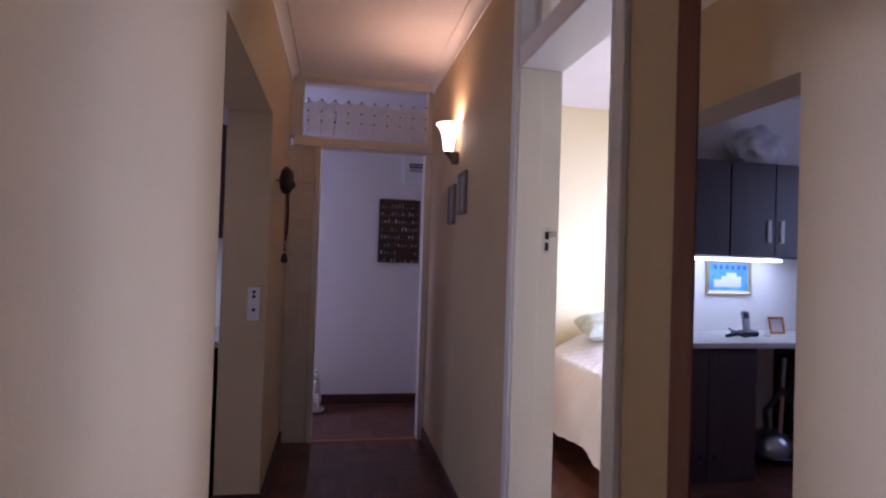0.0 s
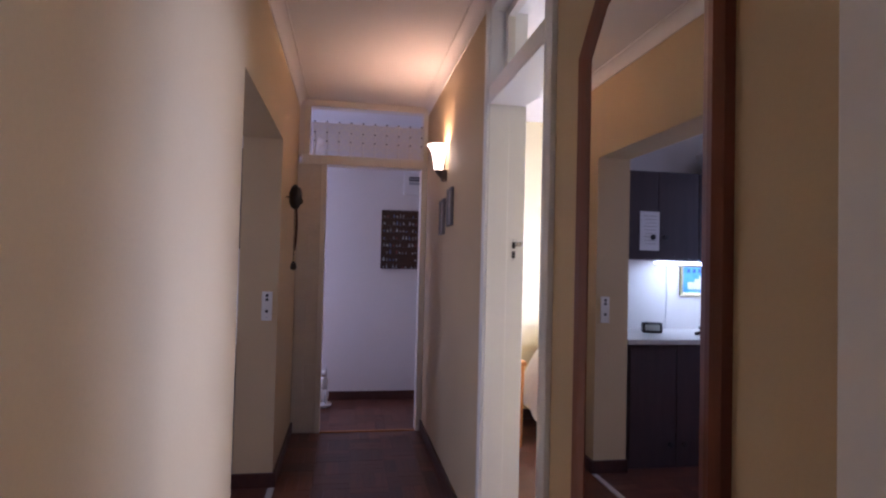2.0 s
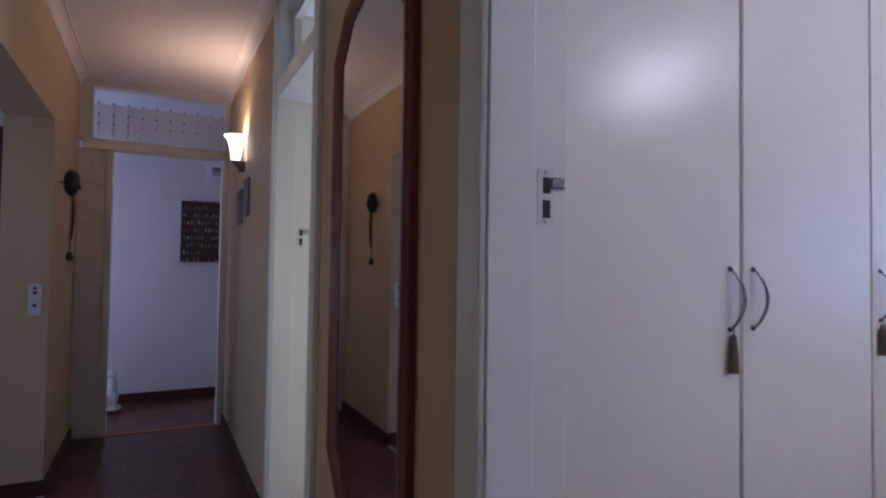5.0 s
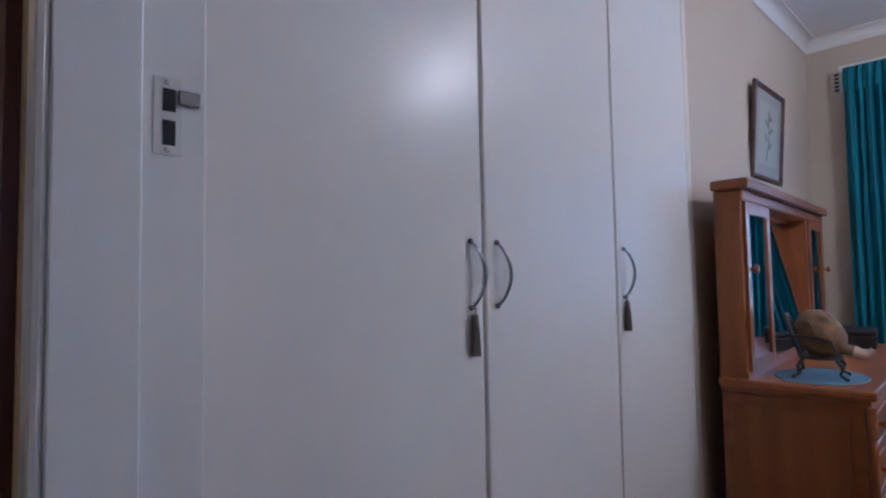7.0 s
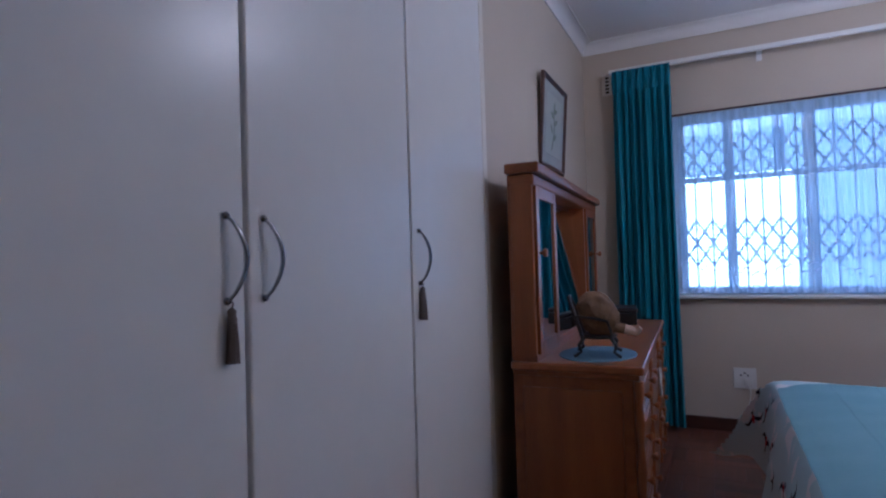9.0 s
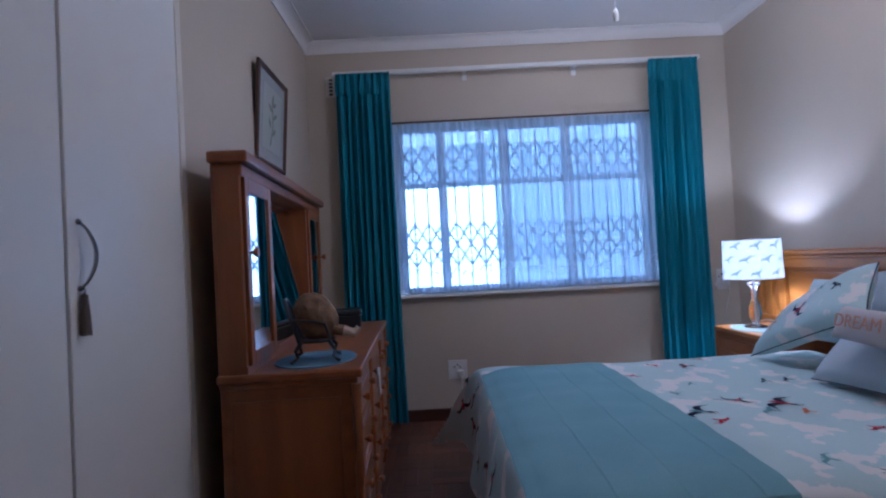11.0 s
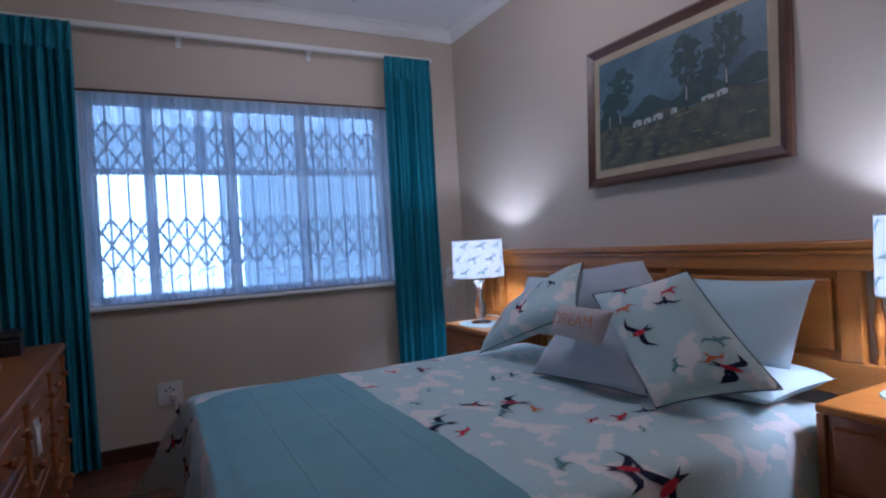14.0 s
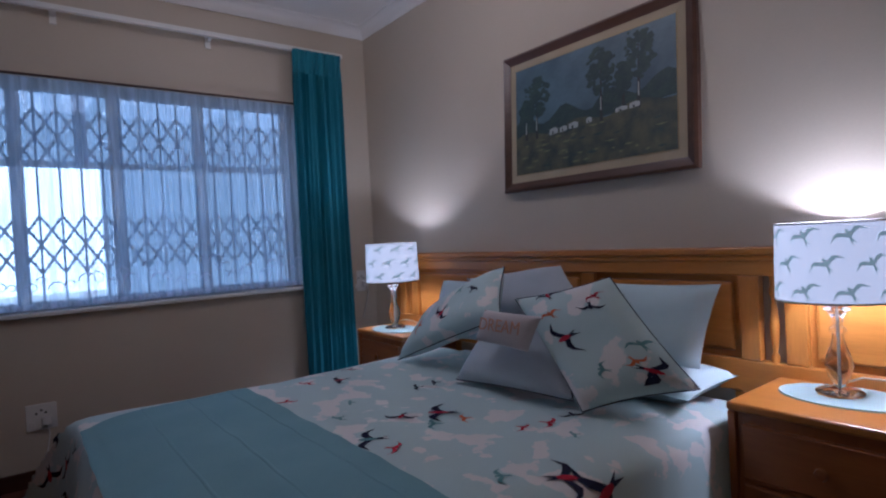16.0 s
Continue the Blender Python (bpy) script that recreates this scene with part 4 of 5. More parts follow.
bed = thing("bed", "double bed with a swallow-print duvet, neatly made", "bed")
part("base", one(X0 + 0.04, YH, 0.10, X1 - 0.04, YF - 0.05, 0.32, bevel=0.012), mat("bed_base_cloth", (0.20, 0.19, 0.19), 0.9), bed)
part("mattress", one(X0 + 0.02, YH + 0.002, 0.32, X1 - 0.02, YF - 0.03, 0.545, bevel=0.04), PALEC, bed, "pale aqua fitted sheet over the mattress", True)
for x in (X0 + 0.10, X1 - 0.10):
    for y in (YH + 0.1, YF - 0.15):
        part("leg", turned([(0.022, 0), (0.030, 0.10)], 14, (x, y, 0)), DARKW, bed)
dv = part("duvet", surface(lambda u, v: drape(u, v), 90, 90, X0 - 0.34, X1 + 0.40, -3.20, YF + 0.40), PRINT, bed, "pale aqua duvet with white blotches and red and navy swallows", True)
for a, b, sz, tn, wm, bm_ in ((6.03, -2.37, 0.065, 20, RED, RED), (5.96, -2.49, 0.085, -15, NAVY, RED), (5.82, -2.19, 0.055, 60, RED, RED), (5.345, -2.40, 0.075, 40, NAVY, RED), (5.285, -2.52, 0.125, -40, NAVY, RED),
                              (5.225, -2.21, 0.105, -35, NAVY, SEA), (5.11, -2.22, 0.055, 130, RED, RED), (4.98, -2.60, 0.045, 110, RED, RED), (4.955, -2.69, 0.06, 120, RED, RED), (4.95, -2.795, 0.055, 60, NAVY, NAVY),
                              (4.68, -2.44, 0.10, 150, NAVY, RED), (4.60, -2.52, 0.135, 20, NAVY, RED), (5.63, -2.665, 0.055, -30, NAVY, SEA), (5.63, -2.755, 0.05, -30, NAVY, NAVY), (5.18, -2.54, 0.055, -30, CORAL, CORAL),
                              (4.775, -2.32, 0.055, -30, SEA, SEA), (5.20, -2.43, 0.065, -40, SEA, SEA), (4.83, -2.665, 0.04, -30, SEA, SEA), (5.50, -2.25, 0.05, 10, SEA, SEA), (6.12, -2.62, 0.06, 40, NAVY, RED), (5.62, -2.36, 0.04, -30, SEA, SEA),
                              (6.19, -1.42, 0.085, 60, NAVY, RED), (6.33, -1.50, 0.06, 120, NAVY, NAVY), (6.37, -1.75, 0.09, 20, NAVY, RED), (6.11, -1.30, 0.10, 170, NAVY, RED), (6.31, -1.36, 0.09, 30, NAVY, RED), (6.08, -1.50, 0.05, 30, NAVY, SEA),
                              (6.39, -2.10, 0.09, 0, NAVY, RED), (5.77, -1.40, 0.08, 30, NAVY, RED), (5.47, -1.33, 0.09, 200, NAVY, RED), (5.15, -1.42, 0.08, 80, NAVY, RED), (5.91, -1.30, 0.07, 150, NAVY, RED), (5.30, -1.28, 0.05, 20, NAVY, SEA), (5.63, -1.30, 0.05, 100, NAVY, NAVY)):
    print_bird(dv, lambda p, q, off, a=a, b=b: drape(a + p, b + q, off + 0.001), sz, tn, wm, bm_)


def throw_f(u, v):
    """The runner across the foot of the bed."""
    k = (v + 1) / 2
    far_edge = 6.175 - 0.10 * k
    a = (X0 - 0.34) + (far_edge - X0 + 0.34) * (u + 1) / 2
    return drape(a, -2.150 + (YF + 0.018 + 2.150) * k, 0.009 + 0.002 * math.sin(30 * a))


th = thing("throw", "plain blue woven throw laid across the foot of the bed", "throw")
part("cloth", surface(throw_f, 70, 50), THROW, th, smooth=True)
for k in range(3):
    v0 = -0.75 + 0.55 * k
    part("woven_rib", surface(lambda u, v, v0=v0: throw_f(u, v0 + 0.02 * v) + Vector((0, 0, 0.0025 * (1 - v * v))), 60, 3), THROW, th, smooth=True)


def cushion(name, label, corners, thick, material, piping=None, birds=(), group=""):
    """Stuffed cushion over four corners (tl, tr, br, bl)."""
    tl, tr, br, bl = (Vector(c) for c in corners)
    nrm = (tr - bl).cross(tl - br).normalized()
    if nrm.dot(Vector((3.6, -1.35, 1.15)) - (tl + br) / 2) < 0:
        nrm = -nrm

    def at(u, v, side=1, off=0.0):
        pu, pv = (u + 1) / 2, (v + 1) / 2
        pinch = 0.055
        uu, vv = u * (1 - pinch * (1 - v * v)), v * (1 - pinch * (1 - u * u))
        pu, pv = (uu + 1) / 2, (vv + 1) / 2
        p = bl * (1 - pu) * (1 - pv) + br * pu * (1 - pv) + tr * pu * pv + tl * (1 - pu) * pv
        h = ((1 - u ** 4) * (1 - v ** 4)) ** 0.5 if abs(u) < 1 and abs(v) < 1 else 0.0
        h *= 1 + 0.10 * noise.noise(Vector((u * 1.7, v * 1.7, tl.x * 3)))
        return p + nrm * side * (thick * 0.5 * h + off * (1 if h else 0.3))
    c = thing(name, label, "cushion" if "cushion" in name else "pillow", group=group)
    bm = surface(lambda u, v: at(u, v), 20, 20)
    back = surface(lambda u, v: at(u, v, -1), 20, 20)
    tmp = bpy.data.meshes.new("back")
    back.to_mesh(tmp)
    back.free()
    bm.from_mesh(tmp)
    bpy.data.meshes.remove(tmp)
    bmesh.ops.remove_doubles(bm, verts=bm.verts[:], dist=0.0005)
    body = part("cover", bm, material, c, smooth=True)
    if piping:
        loop = [at(-1 + k / 10, -1) for k in range(21)] + [at(1, -1 + k / 10) for k in range(1, 21)] + [at(1 - k / 10, 1) for k in range(1, 21)] + [at(-1, 1 - k / 10) for k in range(1, 21)]
        part("piping", rod(loop, 0.0024, 6), piping, c)
    su, sv = (br - bl).length / 2, (tl - bl).length / 2
    for u, v, sz, tn, wm, bd in birds:
        print_bird(body, lambda p, q, off, u=u, v=v: at(min(0.97, max(-0.97, u + p / su)), min(0.97, max(-0.97, v + q / sv)), 1, off), sz, tn, wm, bd)
    return c, at


cushion("pillow", "plain pale aqua sleeping pillow leaning on the headboard", ((5.30, -3.40, 0.955), (4.730, -3.36, 0.966), (4.770, -3.26, 0.655), (5.30, -3.28, 0.640)), 0.15, PALEC, group="sleeping pillows")
cushion("pillow", "plain pale aqua sleeping pillow leaning on the headboard", ((6.36, -3.38, 0.935), (5.60, -3.40, 0.95), (5.60, -3.29, 0.635), (6.36, -3.27, 0.625)), 0.15, PALEC, group="sleeping pillows")
cushion("pillow", "pale aqua pillow lying flat beside the nightstand", ((4.70, -3.40, 0.640), (5.30, -3.40, 0.640), (5.30, -3.06, 0.635), (4.69, -3.04, 0.632)), 0.10, PALEC, group="sleeping pillows")
cushion("cushion", "plain grey-blue square cushion behind the printed ones", ((5.98, -3.24, 0.965), (5.411, -3.31, 1.031), (5.15, -3.21, 0.84), (5.46, -3.10, 0.66)), 0.13, GREYC)
cushion("cushion", "aqua swallow-print square cushion with dark piping, leaning over", ((6.10, -3.09, 0.80), (5.505, -3.06, 1.041), (5.36, -2.89, 0.855), (6.06, -2.85, 0.600)), 0.13, PRINT, NAVY,
        ((0.30, 0.45, 0.05, 40, SEA, SEA), (0.0, -0.2, 0.10, 140, NAVY, RED), (-0.5, -0.35, 0.06, 80, CORAL, CORAL), (0.62, 0.2, 0.06, -30, NAVY, NAVY)))
cushion("cushion", "plain grey cushion lying low in front", ((5.50, -2.985, 0.83), (5.10, -2.99, 0.84), (4.97, -2.83, 0.620), (5.548, -2.80, 0.600)), 0.14, GREYC, NAVY)
cushion("cushion", "large aqua swallow-print cushion with dark piping, tilted on a corner", ((5.369, -2.98, 0.919), (4.914, -2.98, 1.019), (4.618, -2.98, 0.693), (4.909, -2.80, 0.605)), 0.15, PRINT, NAVY,
        ((-0.35, 0.45, 0.055, 20, CORAL, CORAL), (-0.35, 0.0, 0.10, 110, NAVY, RED), (0.45, 0.45, 0.055, 170, NAVY, NAVY), (0.50, -0.55, 0.05, 200, CORAL, CORAL), (0.78, -0.30, 0.06, 10, SEA, SEA), (0.62, -0.72, 0.09, 230, NAVY, RED), (0.62, 0.62, 0.045, 30, RED, RED), (-0.2, 0.85, 0.06, 10, NAVY, RED), (-0.1, -0.6, 0.05, 60, SEA, SEA)))
dc, dat = cushion("cushion", "small pale pink cushion lettered DREAM", ((5.352, -2.80, 0.900), (5.061, -2.80, 0.897), (5.106, -2.77, 0.774), (5.378, -2.77, 0.786)), 0.06, DREAM)
tc = bpy.data.curves.new("lettering", "FONT")
tc.body, tc.size, tc.align_x, tc.align_y, tc.extrude = "DREAM", 0.064, "CENTER", "CENTER", 0.0008
to = new("lettering", tc)
tc.materials.append(DREAM_T)
o, ux = dat(0, 0.10, 1, 0.010), (Vector((5.061, -2.80, 0.897)) - Vector((5.352, -2.80, 0.900))).normalized()
uy = (Vector((5.352, -2.80, 0.900)) - Vector((5.378, -2.77, 0.786)))
uy = (uy - ux * uy.dot(ux)).normalized()
uz = ux.cross(uy)
to.parent = dc
to.matrix_basis = Matrix.Translation(o) @ Matrix((ux, uy, uz)).transposed().to_4x4()

# doll on a small iron chair, box on the dresser
ch = thing("doll_chair", "small black cast iron doll's chair standing on the blue mat", "chair", pose(5.545, -0.885, 0.779, 0, 0, 188) @ Matrix.Scale(1.16, 4))
part("seat", turned([(0.060, 0.062), (0.066, 0.068), (0.060, 0.074)], 20), BLACK, ch, smooth=True)
for sx in (-1, 1):
    for sy in (-1, 1):
        part("leg", rod([(0.045 * sx, 0.045 * sy, 0.066), (0.062 * sx, 0.062 * sy, 0.04), (0.055 * sx, 0.055 * sy, 0.018), (0.075 * sx, 0.075 * sy, 0.005)], [0.007, 0.006, 0.005, 0.006], 8), BLACK, ch, smooth=True)
part("backrest", rod([(-0.055, -0.05, 0.066), (-0.065, -0.075, 0.15), (-0.03, -0.095, 0.205), (0.03, -0.095, 0.205), (0.065, -0.075, 0.15), (0.055, -0.05, 0.066)], 0.006, 8), BLACK, ch, smooth=True)
for x in (-0.02, 0.02):
    part("back_scroll", rod([(x, -0.055, 0.07), (x * 1.6, -0.075, 0.13), (x * 0.6, -0.093, 0.20)], 0.004, 6), BLACK, ch, smooth=True)
for sx in (-1, 1):
    part("arm", rod([(0.064 * sx, -0.07, 0.14), (0.078 * sx, -0.01, 0.135), (0.080 * sx, 0.035, 0.125), (0.070 * sx, 0.05, 0.075)], 0.005, 8), BLACK, ch, smooth=True)
random.seed(8)
dbm = bmesh.new()
bmesh.ops.create_icosphere(dbm, subdivisions=4, radius=1.0)
for v in dbm.verts:
    n = v.co.normalized()
    k = 1 + 0.10 * noise.noise(n * 3.0) + 0.05 * noise.noise(n * 11)
    v.co = Vector((0.080 * n.x * k, 0.078 * n.y * k, 0.086 * n.z * k + 0.150 - 0.25 * 0.078 * n.y))
for sx in (-0.03, 0.03):
    tube(dbm, [(sx, 0.045, 0.105), (sx * 1.1, 0.095, 0.095), (sx * 1.1, 0.135, 0.082), (sx * 1.1, 0.150, 0.100)], [0.018, 0.016, 0.013, 0.010], 10)
for f in dbm.faces:
    f.material_index = 1 if f.calc_center_median().y > 0.088 else 0
doll = solid("doll", dbm, [HAIR, SKIN], "brown-haired doll sitting on the iron chair facing the mirror", "doll", smooth=True, at=pose(5.54, -0.890, 0.785, 0, 0, 188) @ Matrix.Scale(1.06, 4))
bx = thing("jewellery_box", "low black lidded box standing on the dresser", "box", pose(6.76, -0.80, 0.7745, 0, 0, 8))
part("body", one(-0.13, -0.085, 0, 0.13, 0.085, 0.07, bevel=0.006), BLACK, bx)
part("lid", boxes((-0.134, -0.089, 0.072, 0.134, 0.089, 0.098), bevel=0.012), BLACK, bx)
part("clasp", one(-0.012, -0.094, 0.060, 0.012, -0.088, 0.082, bevel=0.002), BRONZE, bx)
hg = thing("hanging_cloth", "white cloth hanging from a dresser knob", "cloth", pose(5.66, -1.100, 0.680))
part("cloth", surface(lambda u, v: (0.035 * u + 0.004 * math.sin(5 * v), -0.006 - 0.006 * math.sin(4 * u + v), 0.055 * v - 0.02), 12, 12), QUILT, hg, smooth=True)

# outside the bedroom window
structure("ground", one(7.62, -60, -0.25, 90, 60, -0.15), mat("garden_ground", (0.46, 0.45, 0.42), 0.9, color2=(0.38, 0.38, 0.34), scale=0.5), "pale paving and lawn outside")
PATIO = mat("patio_paint", (0.46, 0.56, 0.70), 0.7)
pr = thing("patio_roof", "blue-grey patio roof outside the window", "patio roof")
part("roof_sheet", surface(lambda u, v: (8.48 + 0.84 * u, -2.0 + 4.5 * v, 2.36 + 0.008 * math.sin(90 * v)), 2, 400), sheer("patio_sheet", (0.55, 0.68, 0.85), 0.05), pr, "translucent corrugated roof sheet")
for y in (-5.2, -3.9, -2.9, -1.95, -1.0, 0.1, 1.2):
    part("rafter", one(7.64, y - 0.025, 2.25, 9.32, y + 0.025, 2.345), PATIO, pr)
part("beam", one(9.20, -6.5, 1.95, 9.30, 2.5, 2.345), PATIO, pr)
for y in (-2.06, 0.9):
    part("post", one(9.20, y - 0.05, -0.15, 9.30, y + 0.05, 1.95, bevel=0.01), PATIO, pr)
hs = thing("house_wing", "pale blue-grey house wing beyond the patio with louvred windows", "house")
part("wall", boxes((9.7, -7.0, -0.15, 9.9, -2.26, 0.75), (9.7, -7.0, 2.0, 9.9, -2.26, 2.60), (9.7, -2.62, 0.75, 9.9, -2.26, 2.0), (9.7, -7.0, 0.75, 9.9, -3.9, 2.0)), PATIO, hs)
# Added sheet that stops the backdrop's glow between the slats.
part("louvre_backing", one(9.82, -3.9, 0.75, 9.86, -2.62, 2.0), PATIO, hs, "solid backing added behind the louvres to block backdrop light")
for k in range(24):
    part("louvre", one(9.76, -3.9, 0.77 + k * 0.052, 9.80, -2.62, 0.805 + k * 0.052), mat("louvre_slat", (0.5, 0.55, 0.62), 0.5) if k == 0 else bpy.data.materials["louvre_slat"], hs)
# Plain backdrop that glows by itself in place of the sunlit garden.
bp = structure("backdrop", one(30, -30, -3, 30.1, 25, 14), glow("glowing_distance", (0.74, 0.90, 1.0), 5.0), "glowing backdrop in place of the overexposed bright garden")

for ob in bpy.data.objects:
    if ob not in already and ob.parent is None:
        ob.location = ob.location + BED_MARK

# ---- passage ----
# wall mirror in a shaped wooden frame
mr = thing("wall_mirror", "tall mirror in a dark reddish wooden frame with cut corners", "mirror", pose(HE, 0.083, 1.300))
IN = [(0.232, -0.560), (0.232, 0.560), (0.145, 0.662), (0.0, 0.705), (-0.145, 0.662), (-0.232, 0.560), (-0.232, -0.560), (-0.145, -0.662), (0.0, -0.705), (0.145, -0.662)]


def grown(pts, d):
    out = []
    for i, p in enumerate(pts):
        a, b = Vector(pts[i - 1]), Vector(pts[(i + 1) % len(pts)])
        p = Vector(p)
        n1, n2 = (p - a).normalized(), (b - p).normalized()
        n1, n2 = Vector((n1.y, -n1.x)), Vector((n2.y, -n2.x))
        n = (n1 + n2) / (1 + n1.dot(n2))
        if n.dot(p) < 0:
            n = -n
        out.append(p + n * d)
    return out


OUT, MIDL = grown(IN, 0.061), grown(IN, 0.026)
for i in range(len(IN)):
    j = (i + 1) % len(IN)
    bm = bmesh.new()
    secs = []
    for k in (i, j):
        o, c, n = OUT[k], MIDL[k], IN[k]
        secs.append([bm.verts.new(v) for v in ((0, o[0], o[1]), (-0.020, o[0], o[1]), (-0.030, (o[0] + c[0]) / 2, (o[1] + c[1]) / 2), (-0.026, c[0], c[1]), (-0.016, n[0], n[1]), (0, n[0], n[1]))])
    for q in range(6):
        bm.faces.new((secs[0][q], secs[0][(q + 1) % 6], secs[1][(q + 1) % 6], secs[1][q]))
    bm.faces.new(secs[0]), bm.faces.new(secs[1][::-1])
    part("frame_bar", bm, MAHOG, mr)
bm = bmesh.new()
g1 = grown(IN, 0.004)
for x in (-0.014, -0.006):
    bm.faces.new([bm.verts.new((x, p[0], p[1])) for p in g1])
part("mirror_glass", bm, MIRROR, mr, "clear mirror glass")

# sconce
sc = thing("wall_sconce", "lit flared glass wall sconce on a dark bronze bracket", "wall lamp", pose(3.120, 2.500, 1.93))
sh = part("shade", turned([(0.026, -0.005), (0.030, 0.02), (0.035, 0.06), (0.044, 0.105), (0.060, 0.140), (0.076, 0.155), (0.073, 0.157), (0.057, 0.144), (0.040, 0.107), (0.031, 0.06), (0.026, 0.02), (0.023, 0.0)], 32, cap=False), SHADE_W, sc, "warm white flared glass shade", True)
cup = part("cup", turned([(0.004, -0.075), (0.008, -0.06), (0.020, -0.03), (0.029, -0.003), (0.027, -0.002), (0.0, -0.004)], 24), BRONZE, sc, smooth=True)
for v in cup.data.vertices:
    v.co.x += -0.45 * min(0.0, v.co.z)
for v in sh.data.vertices:
    v.co.x = min(v.co.x, 0.050)
part("backplate", one(0.018, -0.022, -0.072, 0.056, 0.022, 0.0, bevel=0.006), BRONZE, sc)

PEWTER = mat("pewter", (0.24, 0.22, 0.21), 0.55, 0.3, scale=30)
for y, z, tall in ((2.315, 1.675, 0.115), (2.590, 1.635, 0.115)):
    f = thing("picture_frame", "small pewter-coloured picture frame on the passage wall", "picture", pose(HE - 0.001, y, z, 0, 0, -90), group="small frames in the passage")
    frame_parts(f, 0.075, tall, 0.020, 0.020, PEWTER)
    part("photo", one(-0.058, -0.008, -tall + 0.016, 0.058, -0.004, tall - 0.016), mat("faded_print", (0.34, 0.31, 0.28), 0.4, color2=(0.16, 0.15, 0.15), scale=18), f)

mk = thing("hanging_ornament", "dark carved mask ornament with a long beaded tassel", "ornament", pose(2.225, 2.630, 1.728) @ Matrix.Scale(0.85, 4))
part("hook", rod([(-0.08, 0, 0.0), (-0.04, 0, 0.0), (0, 0, 0.0)], 0.005, 6), BLACK, mk)
bm = bmesh.new()
bmesh.ops.create_icosphere(bm, subdivisions=3, radius=1.0)
for v in bm.verts:
    n = v.co.normalized()
    k = 1 + 0.16 * noise.noise(n * 4.1) + 0.08 * noise.noise(n * 9)
    v.co = Vector((0.047 * n.x * k, 0.055 * n.y * k, 0.092 * n.z * k))
part("carved_head", bm, BLACK, mk, smooth=True)
part("ring", rod([(0.03 + 0.022 * math.cos(a * 0.7), -0.02, -0.03 + 0.022 * math.sin(a * 0.7)) for a in range(10)], 0.007, 8), BLACK, mk, smooth=True)
part("ribbon", rod([(0.008, 0, -0.07), (0.014, 0, -0.2), (0.010, 0, -0.34), (0.006, 0, -0.40)], [0.010, 0.013, 0.011, 0.005], 8, 0.5), mat("dark_red_cord", (0.055, 0.014, 0.014), 0.7), mk, smooth=True)
part("thread", rod([(-0.004, 0.004, -0.06), (-0.003, 0.004, -0.47)], 0.0025, 6), BLACK, mk)
for z in (-0.43, -0.455):
    part("bead", turned([(0, 0.009), (0.009, 0), (0, -0.009)], 12, (0, 0, z)), BLACK, mk, smooth=True)
part("pendant", turned([(0.004, 0), (0.020, -0.025), (0.024, -0.055), (0.014, -0.068), (0, -0.070)], 14, (0, 0, -0.475)), BLACK, mk, smooth=True)

sw = thing("light_switch", "white light switch plate with three dark rockers", "light switch", pose(2.104, 2.393, 1.055))
part("plate", one(-0.030, -0.010, -0.085, 0.030, 0, 0.085, bevel=0.004), PLASTIC, sw)
for z in (0.062, 0.038, -0.03):
    part("rocker", one(-0.008, -0.014, z - 0.008, 0.008, -0.010, z + 0.008, bevel=0.002), SLOT, sw)
part("screw", turned([(0.004, 0), (0.003, 0.002)], 10), STEEL, sw, at=pose(0, -0.010, -0.068, 90))

# folded trellis in the transom
tg = thing("trellis_grille", "cream folding trellis grille in the transom over the doorway", "grille")
ub = mesh_of("upright", one(-0.006, -0.005, 2.162, 0.006, 0.005, 2.435, bevel=0.002), CREAMP)
rv = mesh_of("rivet", turned([(0.0065, 0), (0.0065, 0.005), (0.003, 0.008)], 8), BRONZE)
gx = [2.280 + 0.0945 * k for k in range(10)]
for x in gx:
    piece("upright", ub, tg, pose(x, PN + 0.055, 0))
    for z in (2.275, 2.345, 2.430):
        piece("rivet", rv, tg, pose(x, PN + 0.046, z, 90))
ln = math.hypot(0.0945, 0.080)
lm = mesh_of("lattice_bar", one(-ln / 2, -0.002, -0.0045, ln / 2, 0.002, 0.0045), CREAMP)
for z in (2.235, 2.315, 2.390):
    for a, b in zip(gx, gx[1:]):
        for s in (1, -1):
            piece("lattice_bar", lm, tg, pose((a + b) / 2, PN + 0.055 + 0.006 * s, z, 0, s * math.degrees(math.atan2(0.080, 0.0945)), 0))
part("gate_track", one(2.25, PN + 0.035, 2.150, 3.14, PN + 0.075, 2.162), CREAMP, tg)

# things in the lobby
cs = thing("display_case", "dark wooden display case full of tiny collectibles on the lobby wall", "display case", pose(3.063, LB, 1.552))
part("back", one(-0.184, -0.008, -0.284, 0.184, 0, 0.284), DARKW, cs)
for x in (-0.184, 0.172):
    part("side", one(x, -0.045, -0.284, x + 0.012, -0.008, 0.284), DARKW, cs)
random.seed(31)
PALE = [mat("trinket_" + str(i), c, 0.35) for i, c in enumerate(((0.62, 0.60, 0.55), (0.40, 0.36, 0.34), (0.16, 0.20, 0.34), (0.34, 0.09, 0.07)))]
for r in range(9):
    z = -0.284 + r * 0.0705
    part("shelf", one(-0.172, -0.045, z, 0.172, -0.008, z + 0.006), DARKW, cs)
    if r < 8:
        for k in range(11):
            if random.random() < 0.74:
                x, h = -0.155 + k * 0.031, random.uniform(0.014, 0.042)
                w = random.uniform(0.006, 0.011)
                part("trinket", turned([(w * 0.8, 0), (w, h * 0.3), (w * 0.45, h * 0.6), (w * 0.6, h * 0.8), (0, h)], 8, (x, -0.028, z + 0.006)), random.choice(PALE + PALE[:2]), cs)
